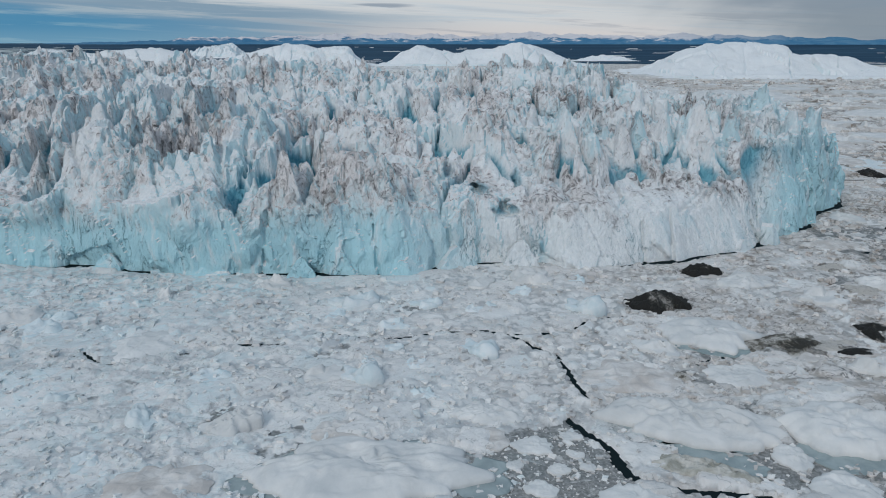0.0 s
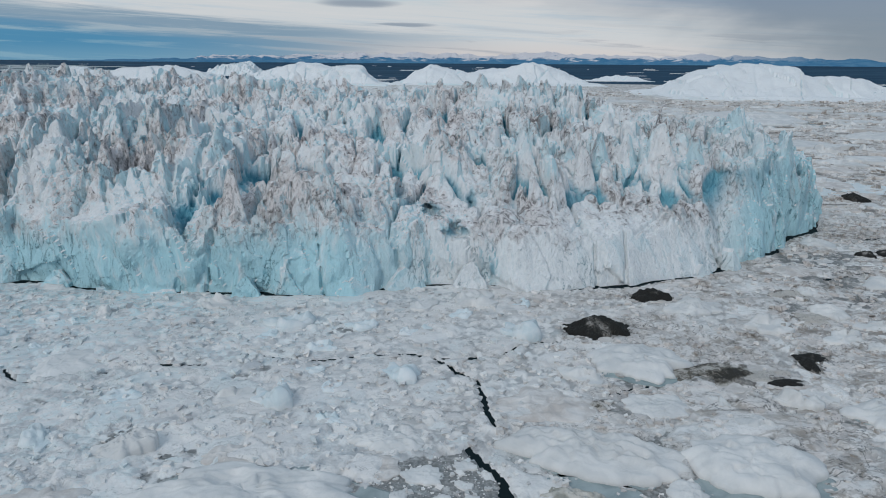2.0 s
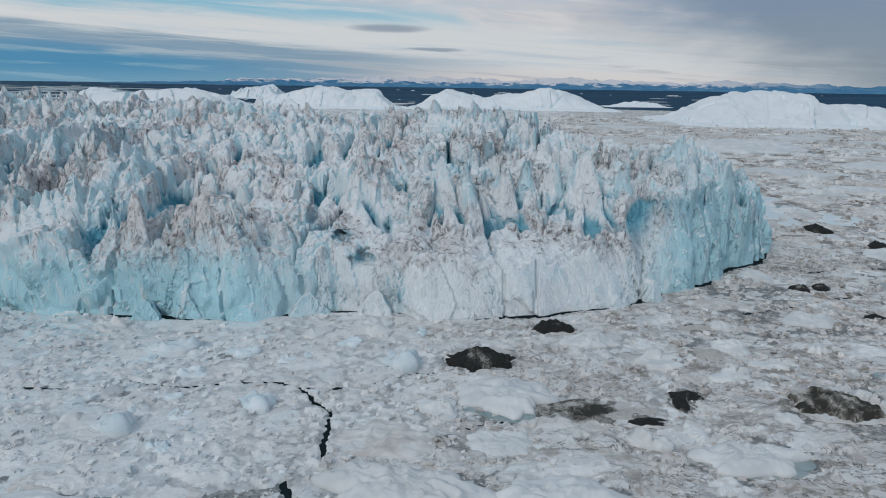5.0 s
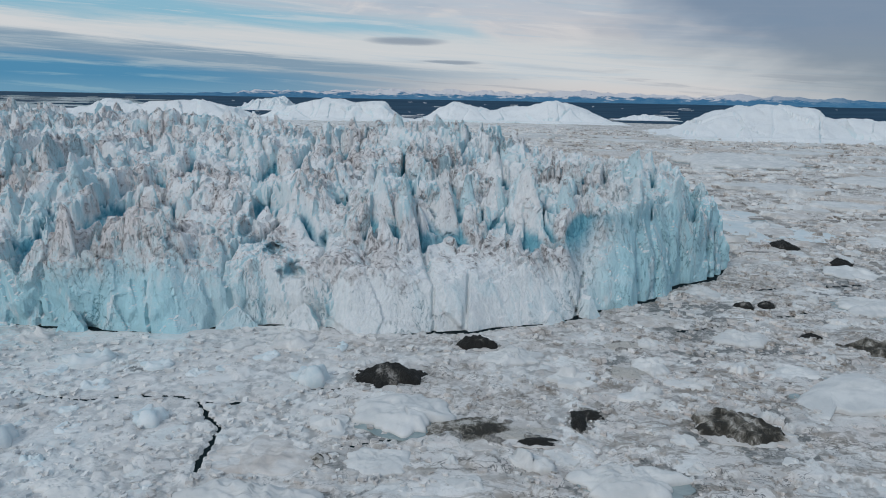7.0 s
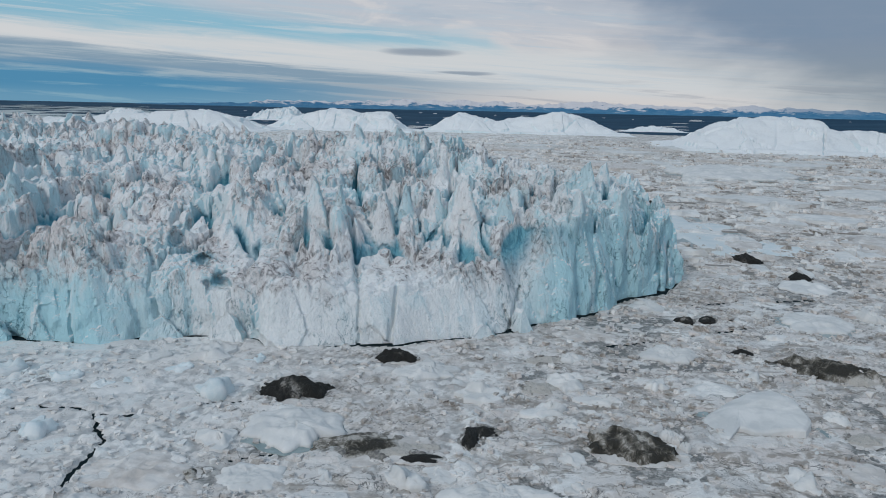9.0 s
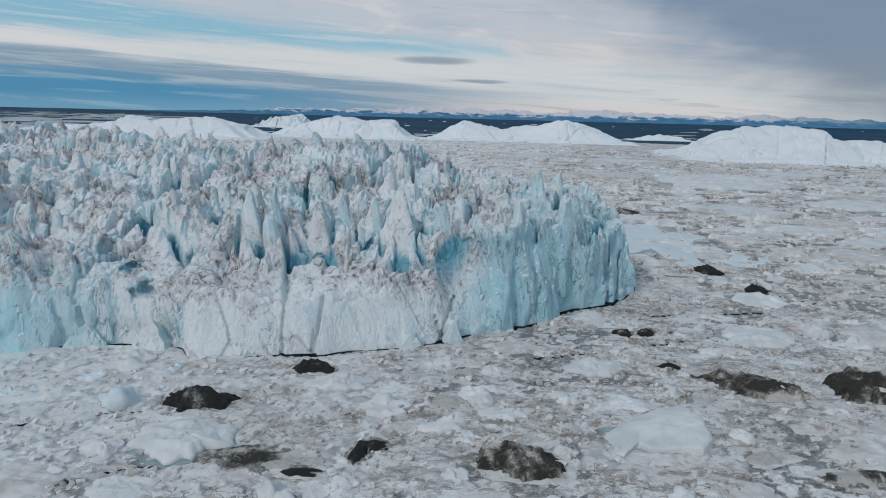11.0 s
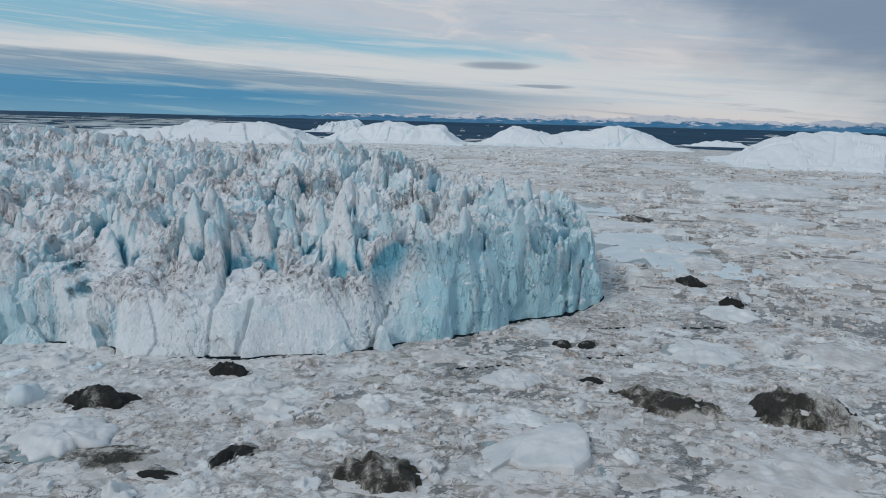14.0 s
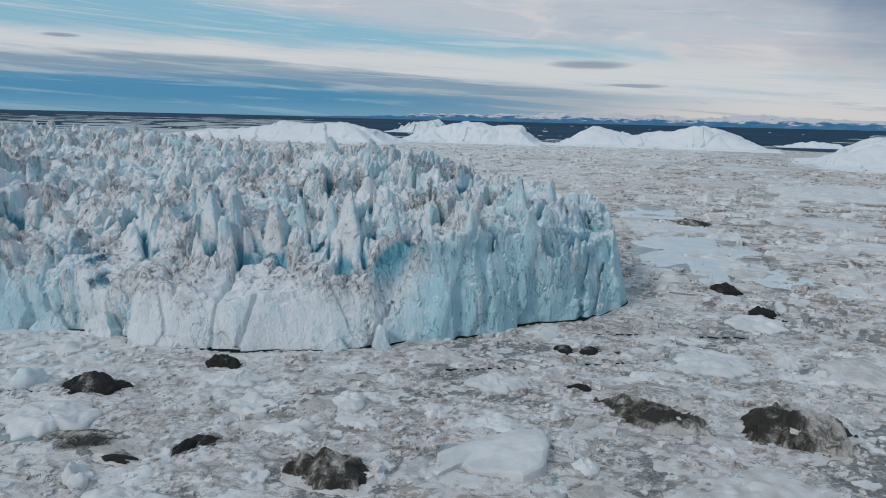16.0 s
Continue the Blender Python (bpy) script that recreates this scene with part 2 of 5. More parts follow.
def berg_ice(name, blue=1.0, dirt=1.0, near=True):
    """Glacier ice: white weathered crust, turquoise newly broken faces, shade painted on east sides and in crevasses,
    grey-brown dust on the ledges.
    """
    m = material(name)
    tools = node_tools(m.node_tree)
    node, put, calc, mix, step, speckle, joined, scaled = tools
    geo = node("ShaderNodeNewGeometry")
    pos = geo.outputs["Position"]
    cut = node("ShaderNodeSeparateXYZ")
    put(cut.inputs[0], geo.outputs["Normal"])
    place = node("ShaderNodeSeparateXYZ")
    put(place.inputs[0], pos)
    east, up = place.outputs[0], place.outputs[2]
    steep = step(cut.outputs[2], 0.75, 0.35)
    broad = speckle(pos, 0.045, 4.0, 0.55)
    upright = speckle(scaled(pos, 0.22, 0.22, 0.07), 1.0, 5.0, 0.6, 0.6)
    grain = speckle(scaled(pos, 1.3, 1.3, 0.6), 1.0, 6.0, 0.68, 0.4)
    veins = speckle(scaled(pos, 0.30, 0.30, 0.18), 1.0, 8.0, 0.68, 1.6)
    vor = node("ShaderNodeTexVoronoi")
    vor.feature = "DISTANCE_TO_EDGE"
    warped = node("ShaderNodeVectorMath", op="ADD")
    wobble = node("ShaderNodeTexNoise")
    put(wobble.inputs["Vector"], pos), put(wobble.inputs["Scale"], 0.35)
    stretch = node("ShaderNodeVectorMath", op="MULTIPLY")
    put(stretch.inputs[0], wobble.outputs["Color"])
    stretch.inputs[1].default_value = (5, 5, 5)
    put(warped.inputs[0], scaled(pos, 1, 1, 0.6)), put(warped.inputs[1], stretch.outputs[0])
    put(vor.inputs["Vector"], warped.outputs[0]), put(vor.inputs["Scale"], 0.26)
    hair = calc("MULTIPLY", step(vor.outputs["Distance"], 0.07, 0.0), step(veins, 0.47, 0.60))
    colour = mix(step(grain, 0.3, 0.72), (0.785, 0.80, 0.81), (0.915, 0.905, 0.90))
    # fresh ice where pieces broke away: both ends of the front, low down
    ends = calc("MAXIMUM", step(east, 18.0, -14.0), step(east, 90.0, 112.0)) if near else 0.6
    west = step(east, 50.0, 5.0) if near else 0.0
    low = calc("ADD", up, calc("MULTIPLY", calc("SUBTRACT", upright, 0.5), 40.0))
    if near:
        low = calc("SUBTRACT", low, calc("MULTIPLY", step(east, 96.0, 120.0), 14.0))
    low = step(low, 27.0, 10.0)
    glow = calc("MULTIPLY", calc("MULTIPLY", low, calc("ADD", 0.08, calc("MULTIPLY", ends, 0.92))), step(upright, 0.24, 0.48))
    slabby = speckle(scaled(pos, 0.085, 0.085, 0.035), 1.0, 4.0, 0.5, 0.4)
    shard = calc("MULTIPLY", step(calc("ADD", slabby, calc("MULTIPLY", calc("SUBTRACT", upright, 0.5), 0.35)), 0.48, 0.66), 0.62)
    # steep sides facing east are tinted teal, a painted shade side
    east_shade = calc("MULTIPLY", calc("MULTIPLY", step(cut.outputs[0], 0.05, 0.50), step(cut.outputs[2], 0.88, 0.55)), calc("MULTIPLY", step(calc("ADD", slabby, calc("MULTIPLY", calc("SUBTRACT", upright, 0.5), 0.5)), 0.40, 0.56), 0.76))
    middle = calc("MULTIPLY", calc("MULTIPLY", step(east, 27.0, 36.0), step(east, 103.0, 95.0)), step(up, 24.0, 15.0)) if near else 0.0
    side = calc("MULTIPLY", calc("SUBTRACT", 1.0, calc("MULTIPLY", west, 0.62)), calc("SUBTRACT", 1.0, calc("MULTIPLY", middle, 0.65)))
    fresh_and_shade = calc("MULTIPLY", calc("MAXIMUM", glow, calc("MULTIPLY", shard, side)), steep)
    fresh_and_shade = calc("MAXIMUM", fresh_and_shade, calc("MULTIPLY", east_shade, calc("SUBTRACT", 1.0, calc("MULTIPLY", middle, 0.65))))
    # old dense ice inside the crevasses, with their shade darkened into the colour
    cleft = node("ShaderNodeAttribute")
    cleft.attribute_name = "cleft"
    inner_shade = calc("MULTIPLY", cleft.outputs["Fac"], step(calc("ADD", upright, broad), 0.44, 0.70))
    colour = mix(calc("MULTIPLY", fresh_and_shade, 0.87 * blue), colour, (0.42, 0.715, 0.79))
    colour = mix(calc("MULTIPLY", inner_shade, 0.95 * blue), colour, mix(step(veins, 0.35, 0.62), (0.055, 0.27, 0.38), (0.20, 0.51, 0.61)))
    seam = calc("MULTIPLY", calc("MULTIPLY", steep, step(upright, 0.60, 0.70)), step(slabby, 0.42, 0.56))
    colour = mix(calc("MULTIPLY", seam, 0.6 * blue), colour, (0.12, 0.39, 0.49))
    # thin fissures run up the walls
    rift = speckle(scaled(pos, 0.20, 0.20, 0.075), 1.0, 6.0, 0.62, 1.2)
    rift = calc("MULTIPLY", step(calc("ABSOLUTE", calc("SUBTRACT", rift, 0.5)), 0.011, 0.002), calc("MULTIPLY", steep, step(broad, 0.46, 0.58)))
    colour = mix(calc("MULTIPLY", rift, 0.75 * blue), colour, (0.085, 0.27, 0.35))
    # dust: a faint rosy film, dark threads and some thick patches
    film = calc("MULTIPLY", step(calc("ADD", broad, calc("MULTIPLY", calc("SUBTRACT", veins, 0.5), 0.8)), 0.44, 0.60), step(calc("SUBTRACT", up, calc("MULTIPLY", upright, 12.0)), 3.0, 11.0))
    film = calc("MULTIPLY", film, calc("SUBTRACT", 1.0, calc("MAXIMUM", calc("MULTIPLY", fresh_and_shade, 0.8), cleft.outputs["Fac"])))
    if near:
        film = calc("MULTIPLY", film, step(east, 112.0, 88.0, 0.4, 1.0))
    colour = mix(calc("MULTIPLY", film, calc("ADD", 0.44, calc("MULTIPLY", west, 0.22)) if near else 0.40 * dirt), colour, mix(west, (0.61, 0.545, 0.535), (0.74, 0.66, 0.64)))
    thread = calc("MULTIPLY", calc("MULTIPLY", hair, step(veins, 0.44, 0.58)), calc("ADD", 0.12, film))
    colour = mix(calc("MULTIPLY", thread, 0.85 * dirt), colour, (0.16, 0.145, 0.145))
    trail = speckle(scaled(pos, 0.42, 0.42, 0.30), 1.0, 6.0, 0.62, 1.4)
    trail = calc("MULTIPLY", step(calc("ABSOLUTE", calc("SUBTRACT", trail, 0.5)), 0.014, 0.002), calc("MULTIPLY", film, step(broad, 0.44, 0.56)))
    colour = mix(calc("MULTIPLY", trail, 0.5 * dirt), colour, (0.20, 0.18, 0.175))
    thick = calc("MULTIPLY", calc("MULTIPLY", film, step(veins, 0.49, 0.61)), step(broad, 0.48, 0.60))
    colour = mix(calc("MULTIPLY", thick, calc("SUBTRACT", 0.9, calc("MULTIPLY", west, 0.3)) if near else 0.9 * dirt), colour, (0.17, 0.152, 0.15))
    relief = calc("ADD", calc("MULTIPLY", upright, 0.7), calc("ADD", calc("MULTIPLY", grain, 0.75), calc("SUBTRACT", calc("MULTIPLY", veins, 0.9), calc("MULTIPLY", hair, 0.15))))
    relief = calc("ADD", calc("SUBTRACT", calc("MULTIPLY", relief, 0.72), calc("MULTIPLY", rift, 0.35)), calc("ADD", chips_of(tools, pos, 0.45, 0.35, 0.5), chips_of(tools, pos, 1.3, 0.35, 0.2)))
    return finish(m, tools, colour, 0.6, relief, 0.82, 1.1, 0.25)


def floe_snow(name, colour_a, colour_b, scale=0.6, rough=0.75, relief=0.35):
    m = material(name)
    tools = node_tools(m.node_tree)
    node, put, calc, mix, step, speckle, joined, scaled = tools
    geo = node("ShaderNodeNewGeometry")
    pos = geo.outputs["Position"]
    n1, n2 = speckle(pos, scale, 5.0, 0.6, 0.5), speckle(pos, scale * 7, 5.0, 0.65)
    colour = mix(step(n1, 0.35, 0.68), colour_a, colour_b)
    some = node("ShaderNodeObjectInfo")
    colour = mix(calc("MULTIPLY", some.outputs["Random"], 0.25), colour, (0.50, 0.49, 0.48))
    colour = mix(calc("MULTIPLY", step(n2, 0.55, 0.75), 0.3), colour, colour_b)
    return finish(m, tools, colour, rough, calc("ADD", n1, calc("MULTIPLY", n2, 0.4)), relief, 0.5, 0.25)


def brash_material(name="brash_ice", loose=False):
    """Packed brash ice: white pieces, grey wet slush between, brown silt, pale turquoise meltwater."""
    m = material(name)
    tools = node_tools(m.node_tree)
    node, put, calc, mix, step, speckle, joined, scaled = tools
    geo = node("ShaderNodeNewGeometry")
    pos = geo.outputs["Position"]
    place = node("ShaderNodeSeparateXYZ")
    put(place.inputs[0], pos)
    east, north, up = place.outputs
    flat = scaled(pos, 1, 1, 0.3)
    n1, n2, n3 = speckle(flat, 0.05, 5.0, 0.6, 0.6), speckle(flat, 0.33, 6.0, 0.65, 0.8), speckle(flat, 1.6, 5.0, 0.65)

    def carried(key):
        n = node("ShaderNodeAttribute")
        n.attribute_name = key
        return n.outputs["Fac"]
    piece = geo.outputs["Random Per Island"] if loose else carried("piece")
    other = calc("FRACT", calc("MULTIPLY", piece, 37.7))
    west = step(calc("ADD", east, calc("MULTIPLY", n1, 60.0)), 85.0, 15.0)
    side = step(calc("ADD", calc("SUBTRACT", east, calc("MULTIPLY", north, 0.1)), calc("MULTIPLY", n1, 120.0)), 60.0, 150.0)
    # every piece has a tone: white, rosy with dust, or bluish
    tone = calc("ADD", calc("ADD", calc("MULTIPLY", piece, 0.62), calc("MULTIPLY", n2, 0.55)), 0.2 if loose else 0.0)
    colour = mix(step(tone, 0.25, 1.0), mix(west, (0.34, 0.335, 0.33), (0.47, 0.485, 0.50)), (0.84, 0.82, 0.80))
    colour = mix(calc("MULTIPLY", step(other, 0.62, 0.9), calc("ADD", 0.18, calc("MULTIPLY", side, 0.4))), colour, (0.62, 0.54, 0.50))
    colour = mix(calc("MULTIPLY", step(other, 0.30, 0.05), calc("ADD", 0.08, calc("MULTIPLY", west, 0.24))), colour, (0.53, 0.68, 0.72))
    cold = calc("MULTIPLY", step(calc("ADD", east, calc("MULTIPLY", n1, 90.0)), 50.0, -20.0), step(n2, 0.46, 0.60))
    cold = calc("MULTIPLY", cold, step(north, 132.0, 168.0, 0.32, 0.62))
    colour = mix(cold, colour, (0.50, 0.71, 0.76))
    rosy = calc("MULTIPLY", step(n1, 0.38, 0.54), calc("ADD", 0.30, calc("MULTIPLY", side, 0.5)))
    colour = mix(calc("MULTIPLY", rosy, 0.5), colour, (0.67, 0.60, 0.565))
    # old snow lies in soft white drifts
    drift = speckle(scaled(pos, 0.10, 0.17, 0.1), 1.0, 5.0, 0.6, 1.0)
    colour = mix(calc("MULTIPLY", step(drift, 0.55, 0.66), 0.5), colour, (0.83, 0.815, 0.80))
    away = step(north, 230.0, 420.0)
    streak = speckle(scaled(pos, 0.045, 0.03, 0.02), 1.0, 9.0, 0.74, 0.8)
    colour = mix(calc("MULTIPLY", away, 0.5), colour, (0.83, 0.775, 0.735))
    colour = mix(calc("MULTIPLY", calc("MULTIPLY", away, step(streak, 0.51, 0.60)), 0.75), colour, (0.30, 0.255, 0.22))
    colour = mix(calc("MULTIPLY", calc("MULTIPLY", away, step(streak, 0.45, 0.37)), 0.7), colour, (0.86, 0.84, 0.82))
    grimy = calc("MULTIPLY", calc("MULTIPLY", step(n1, 0.42, 0.56), step(n2, 0.48, 0.60)), calc("ADD", 0.08, calc("MULTIPLY", side, 0.92)))
    colour = mix(calc("MULTIPLY", grimy, 0.75), colour, (0.25, 0.215, 0.18))
    smear = speckle(scaled(pos, 0.07, 0.2, 0.2), 1.0, 8.0, 0.72, 1.4)
    colour = mix(calc("MULTIPLY", calc("MULTIPLY", step(smear, 0.535, 0.61), side), 0.7), colour, (0.25, 0.22, 0.19))
    if not loose:
        # wet slush fills the joints and the loose patches
        wetness = calc("MULTIPLY", carried("joint"), calc("SUBTRACT", 0.92, calc("ADD", calc("MULTIPLY", west, 0.58), calc("MULTIPLY", away, 0.25))))
        pools = calc("MULTIPLY", step(calc("ADD", carried("mush"), calc("MULTIPLY", calc("SUBTRACT", n3, 0.5), 0.5)), 0.35, 0.75), step(calc("ADD", piece, calc("MULTIPLY", n3, 0.4)), 1.02, 0.72))
        pools = calc("MAXIMUM", pools, step(carried("mush"), 0.88, 0.97))
        wet = calc("MULTIPLY", calc("MAXIMUM", wetness, calc("MULTIPLY", pools, calc("SUBTRACT", 0.85, calc("MULTIPLY", away, 0.6)))), step(n2, 0.28, 0.48))
        colour = mix(wet, colour, mix(step(n3, 0.38, 0.66), (0.10, 0.105, 0.104), (0.29, 0.29, 0.28)))
        stain = step(calc("ADD", carried("silt"), calc("MULTIPLY", calc("SUBTRACT", n2, 0.5), 2.2)), 0.42, 0.80)
        colour = mix(calc("MULTIPLY", stain, 0.85), colour, mix(step(n3, 0.4, 0.65), (0.075, 0.067, 0.058), (0.30, 0.27, 0.235)))
        # thin dark seams wander between the pieces
        wander = speckle(scaled(pos, 0.10, 0.16, 0.1), 1.0, 5.0, 0.62, 0.8)
        seam = calc("MULTIPLY", step(calc("ABSOLUTE", calc("SUBTRACT", wander, 0.5)), 0.010, 0.002), step(n1, 0.40, 0.52))
        colour = mix(calc("MULTIPLY", seam, calc("ADD", 0.35, calc("MULTIPLY", side, 0.45))), colour, (0.07, 0.075, 0.075))
    shards = calc("ADD", chips_of(tools, pos, 0.75, 0.5, 1.1), chips_of(tools, pos, 1.9, 0.5, 0.5))
    return finish(m, tools, colour, 0.66, calc("ADD", shards, calc("ADD", calc("MULTIPLY", n3, 0.45), calc("MULTIPLY", n2, 0.8))), 0.6, 0.42, 0.3)


def water_material():
    m = material("sea_water")
    tools = node_tools(m.node_tree)
    node, put, calc, mix, step, speckle, joined, scaled = tools
    pos = node("ShaderNodeNewGeometry").outputs["Position"]
    n1, n2 = speckle(scaled(pos, 0.0015, 0.012, 0.02), 1.0, 6.0, 0.65), speckle(pos, 0.7, 4.0, 0.6)
    colour = mix(step(n1, 0.4, 0.7), (0.014, 0.046, 0.085), (0.034, 0.086, 0.135))
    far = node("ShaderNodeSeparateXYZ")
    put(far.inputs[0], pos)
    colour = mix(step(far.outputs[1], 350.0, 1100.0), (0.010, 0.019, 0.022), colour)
    return finish(m, tools, colour, 0.7, calc("ADD", n2, n1), 0.35, 0.25, 0.03)


def silty(name, dark, mid, pale):
    """Ice full of silt: streaks of dark grit, grey-brown mud, and washed ice showing through."""
    m = material(name)
    tools = node_tools(m.node_tree)
    node, put, calc, mix, step, speckle, joined, scaled = tools
    geo = node("ShaderNodeNewGeometry")
    pos = geo.outputs["Position"]
    streaks = node("ShaderNodeAttribute")
    streaks.attribute_name = "grit"
    n2, n3 = speckle(scaled(pos, 0.7, 0.7, 0.5), 1.0, 7.0, 0.7, 1.8), speckle(pos, 2.6, 4.0, 0.7)
    level = calc("ADD", streaks.outputs["Fac"], calc("MULTIPLY", calc("SUBTRACT", n2, 0.5), 1.1))
    colour = mix(step(level, 0.30, 0.62), pale, mid)
    colour = mix(step(level, 0.52, 0.80), colour, dark)
    colour = mix(calc("MULTIPLY", step(n3, 0.52, 0.75), 0.35), colour, dark)
    return finish(m, tools, colour, 0.7, calc("ADD", n2, calc("MULTIPLY", n3, 0.4)), 0.9, 0.6, 0.25)


def mountain_rock():
    """Far rock with distance haze painted in as blue, and old snow on the heights."""
    m = material("hazed_mountain_rock")
    tools = node_tools(m.node_tree)
    node, put, calc, mix, step, speckle, joined, scaled = tools
    pos = node("ShaderNodeNewGeometry").outputs["Position"]
    place = node("ShaderNodeSeparateXYZ")
    put(place.inputs[0], pos)
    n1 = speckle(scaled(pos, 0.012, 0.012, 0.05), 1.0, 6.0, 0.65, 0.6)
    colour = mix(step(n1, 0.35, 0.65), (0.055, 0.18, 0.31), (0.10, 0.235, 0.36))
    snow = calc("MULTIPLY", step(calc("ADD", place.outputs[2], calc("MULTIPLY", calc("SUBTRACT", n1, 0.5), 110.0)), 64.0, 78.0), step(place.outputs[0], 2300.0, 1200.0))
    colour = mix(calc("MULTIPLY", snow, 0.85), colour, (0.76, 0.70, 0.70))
    return finish(m, tools, colour, 0.9, n1, 0.3, 5.0, 0.1)


BERG = berg_ice("glacier_ice")
# blue 0.5 colours in the bluish-grey shading of the far bergs
FAR_BERG = berg_ice("far_glacier_ice", 0.5, 0.10, False)
BRASH = brash_material()
CHUNK = brash_material("loose_brash_ice", True)
WATER = water_material()
SNOW = floe_snow("snowy_ice", (0.61, 0.61, 0.605), (0.79, 0.77, 0.75), 0.13, 0.7, 0.35)
PINK = floe_snow("stained_ice", (0.53, 0.485, 0.455), (0.74, 0.705, 0.68), 0.22, 0.75, 0.45)
DIRTY = silty("silty_ice", (0.045, 0.041, 0.034), (0.19, 0.172, 0.145), (0.56, 0.525, 0.485))
DARK = silty("black_silt_ice", (0.022, 0.021, 0.019), (0.06, 0.056, 0.05), (0.34, 0.315, 0.29))
SILT = floe_snow("far_silt", (0.10, 0.09, 0.078), (0.30, 0.27, 0.24), 0.2, 0.75, 0.4)
OLIVE = floe_snow("silt_washed_ice", (0.26, 0.25, 0.20), (0.60, 0.575, 0.53), 0.45, 0.75, 0.5)
SHELF = floe_snow("pale_shelf_ice", (0.62, 0.70, 0.725), (0.78, 0.795, 0.795), 0.09, 0.65, 0.4)
BLUE = floe_snow("pale_blue_ice", (0.60, 0.70, 0.735), (0.79, 0.815, 0.82), 0.3, 0.6, 0.4)
TEAL = floe_snow("meltwater_ice", (0.20, 0.265, 0.275), (0.34, 0.41, 0.415), 0.3, 0.3, 0.15)
HILL = mountain_rock()


# ---- the water and the rim of the world ----
def sea_rise(d):
    """The sheet lifts very slightly far out, where the earth's rim would be."""
    return 46.0 * np.clip((d - 2200) / 2700, 0, 1) ** 2


def build_water():
    rings = np.concatenate([np.linspace(0, 600, 7), np.linspace(800, 4900, 34)])
    ang = np.linspace(0, 2 * np.pi, 145)[:-1]
    r, a = np.meshgrid(rings, ang, indexing="ij")
    x, y = 90 + r * np.sin(a), 20 + r * np.cos(a)
    v = np.stack([x, y, sea_rise(r)], -1).reshape(-1, 3)
    i = np.arange(len(rings) - 1)[:, None] * 144
    j = np.arange(144)[None]
    k = (j + 1) % 144
    f = np.stack([i + j, i + 144 + j, i + 144 + k, i + k], -1).reshape(-1, 4)
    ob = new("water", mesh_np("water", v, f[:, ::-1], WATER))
    tagged(ob, "dark blue-grey open sea reaching to the horizon", "water", kind="structure")


build_water()

# ---- the great tabular iceberg ----
OUTLINE = [(-262, 290), (-245, 225), (-180, 198), (-117, 185.5), (-97, 184.5), (-73, 178.6), (-51, 179), (-30, 177), (-9.5, 177.5), (-2, 183), (10, 187.5),
           (29, 188), (33.5, 182.7), (48.5, 185.5), (62, 190), (79, 197), (98.5, 208), (103, 215), (119.5, 226), (131, 244), (137, 249.5), (149, 259), (157, 276),
           (158.5, 289), (152, 312), (140, 338), (122, 362), (95, 380), (50, 372), (0, 352), (-60, 368), (-120, 390), (-190, 398), (-245, 370)]
# broad heights: east, north, height above the sea
HEIGHTS = [(-200, 230, 36), (-117, 190, 17), (-83, 180, 18), (-80, 202, 31), (-50, 180, 22), (-41, 181, 27), (-18, 178, 30), (-98, 208, 36), (-64, 212, 37), (-30, 228, 36),
           (-97, 257, 42), (3, 187, 17), (-2, 201, 26), (9.6, 198, 20), (17, 191, 15.5), (22, 203, 20), (12, 222, 33), (12, 236, 36), (40, 196, 16), (39, 217, 34), (56, 197, 13), (72, 201, 13), (60, 209, 16), (73, 219, 19), (88, 212, 18),
           (64, 228, 33), (79, 228, 32), (70, 258, 36), (100, 222, 32), (108, 246, 32), (117, 236, 31), (134, 253, 31), (134, 264, 31), (146, 260, 22), (120, 277, 37), (128, 292, 37), (150, 278, 25), (152, 300, 24), (142, 316, 32),
           (-58, 278, 39), (-10, 294, 44), (27, 315, 48), (45, 324, 47), (-60, 340, 48), (-127, 366, 49), (-174, 354, 51), (100, 270, 36)]


# spires that stand out: east, north, extra height, half-widths across and along
SPIRES = [(79.5, 227, 9, 5.0, 4.5), (71, 232, 6, 3.0, 5.0), (99.8, 223, 7, 7.5, 5.0), (110, 246, 6, 7.0, 5.0), (116, 238, 6, 5.0, 5.0), (131, 251, 6, 7.0, 5.0), (134, 263, 5, 5.0, 5.0), (56, 224, 7, 4.0, 4.0), (120, 277, 6, 5.0, 5.0),
          (128, 292, 5, 6.0, 5.0), (150, 296, 5, 4.0, 7.0), (92, 232, 6, 3.5, 5.0), (62, 230, 5, 3.0, 5.0), (43.6, 220, 5, 2.6, 4.0), (37, 218, 6, 3.0, 4.0), (30, 240, 6, 4.0, 4.0), (13.6, 218, 6, 4.5, 3.5), (9.6, 235, 6, 3.5, 4.0),
          (70, 261, 6, 6.0, 3.5), (45, 322, 6, 11.0, 4.0), (27, 316, 6, 8.0, 4.0), (8.7, 309, 6, 5.0, 4.0), (-35, 358, 6, 6.0, 7.0), (-59, 346, 6, 5.0, 6.0), (-127, 369, 6, 7.0, 6.0), (-174, 355, 7, 8.0, 6.0),
          (-140, 300, 7, 7.0, 8.0), (-41, 185, 5, 4.0, 5.0), (-17.9, 180, 5, 6.0, 4.0), (-98, 207, 6, 5.0, 7.0), (-64, 213, 6, 4.5, 4.0), (-52, 209, 5, 3.0, 4.0), (77, 357, 6, 6.0, 6.0), (-83, 203, 5, 4.0, 4.0), (-64, 195, 5, 4.0, 4.0), (-58, 279, 6, 5.0, 5.0)]
PIT = 0.30
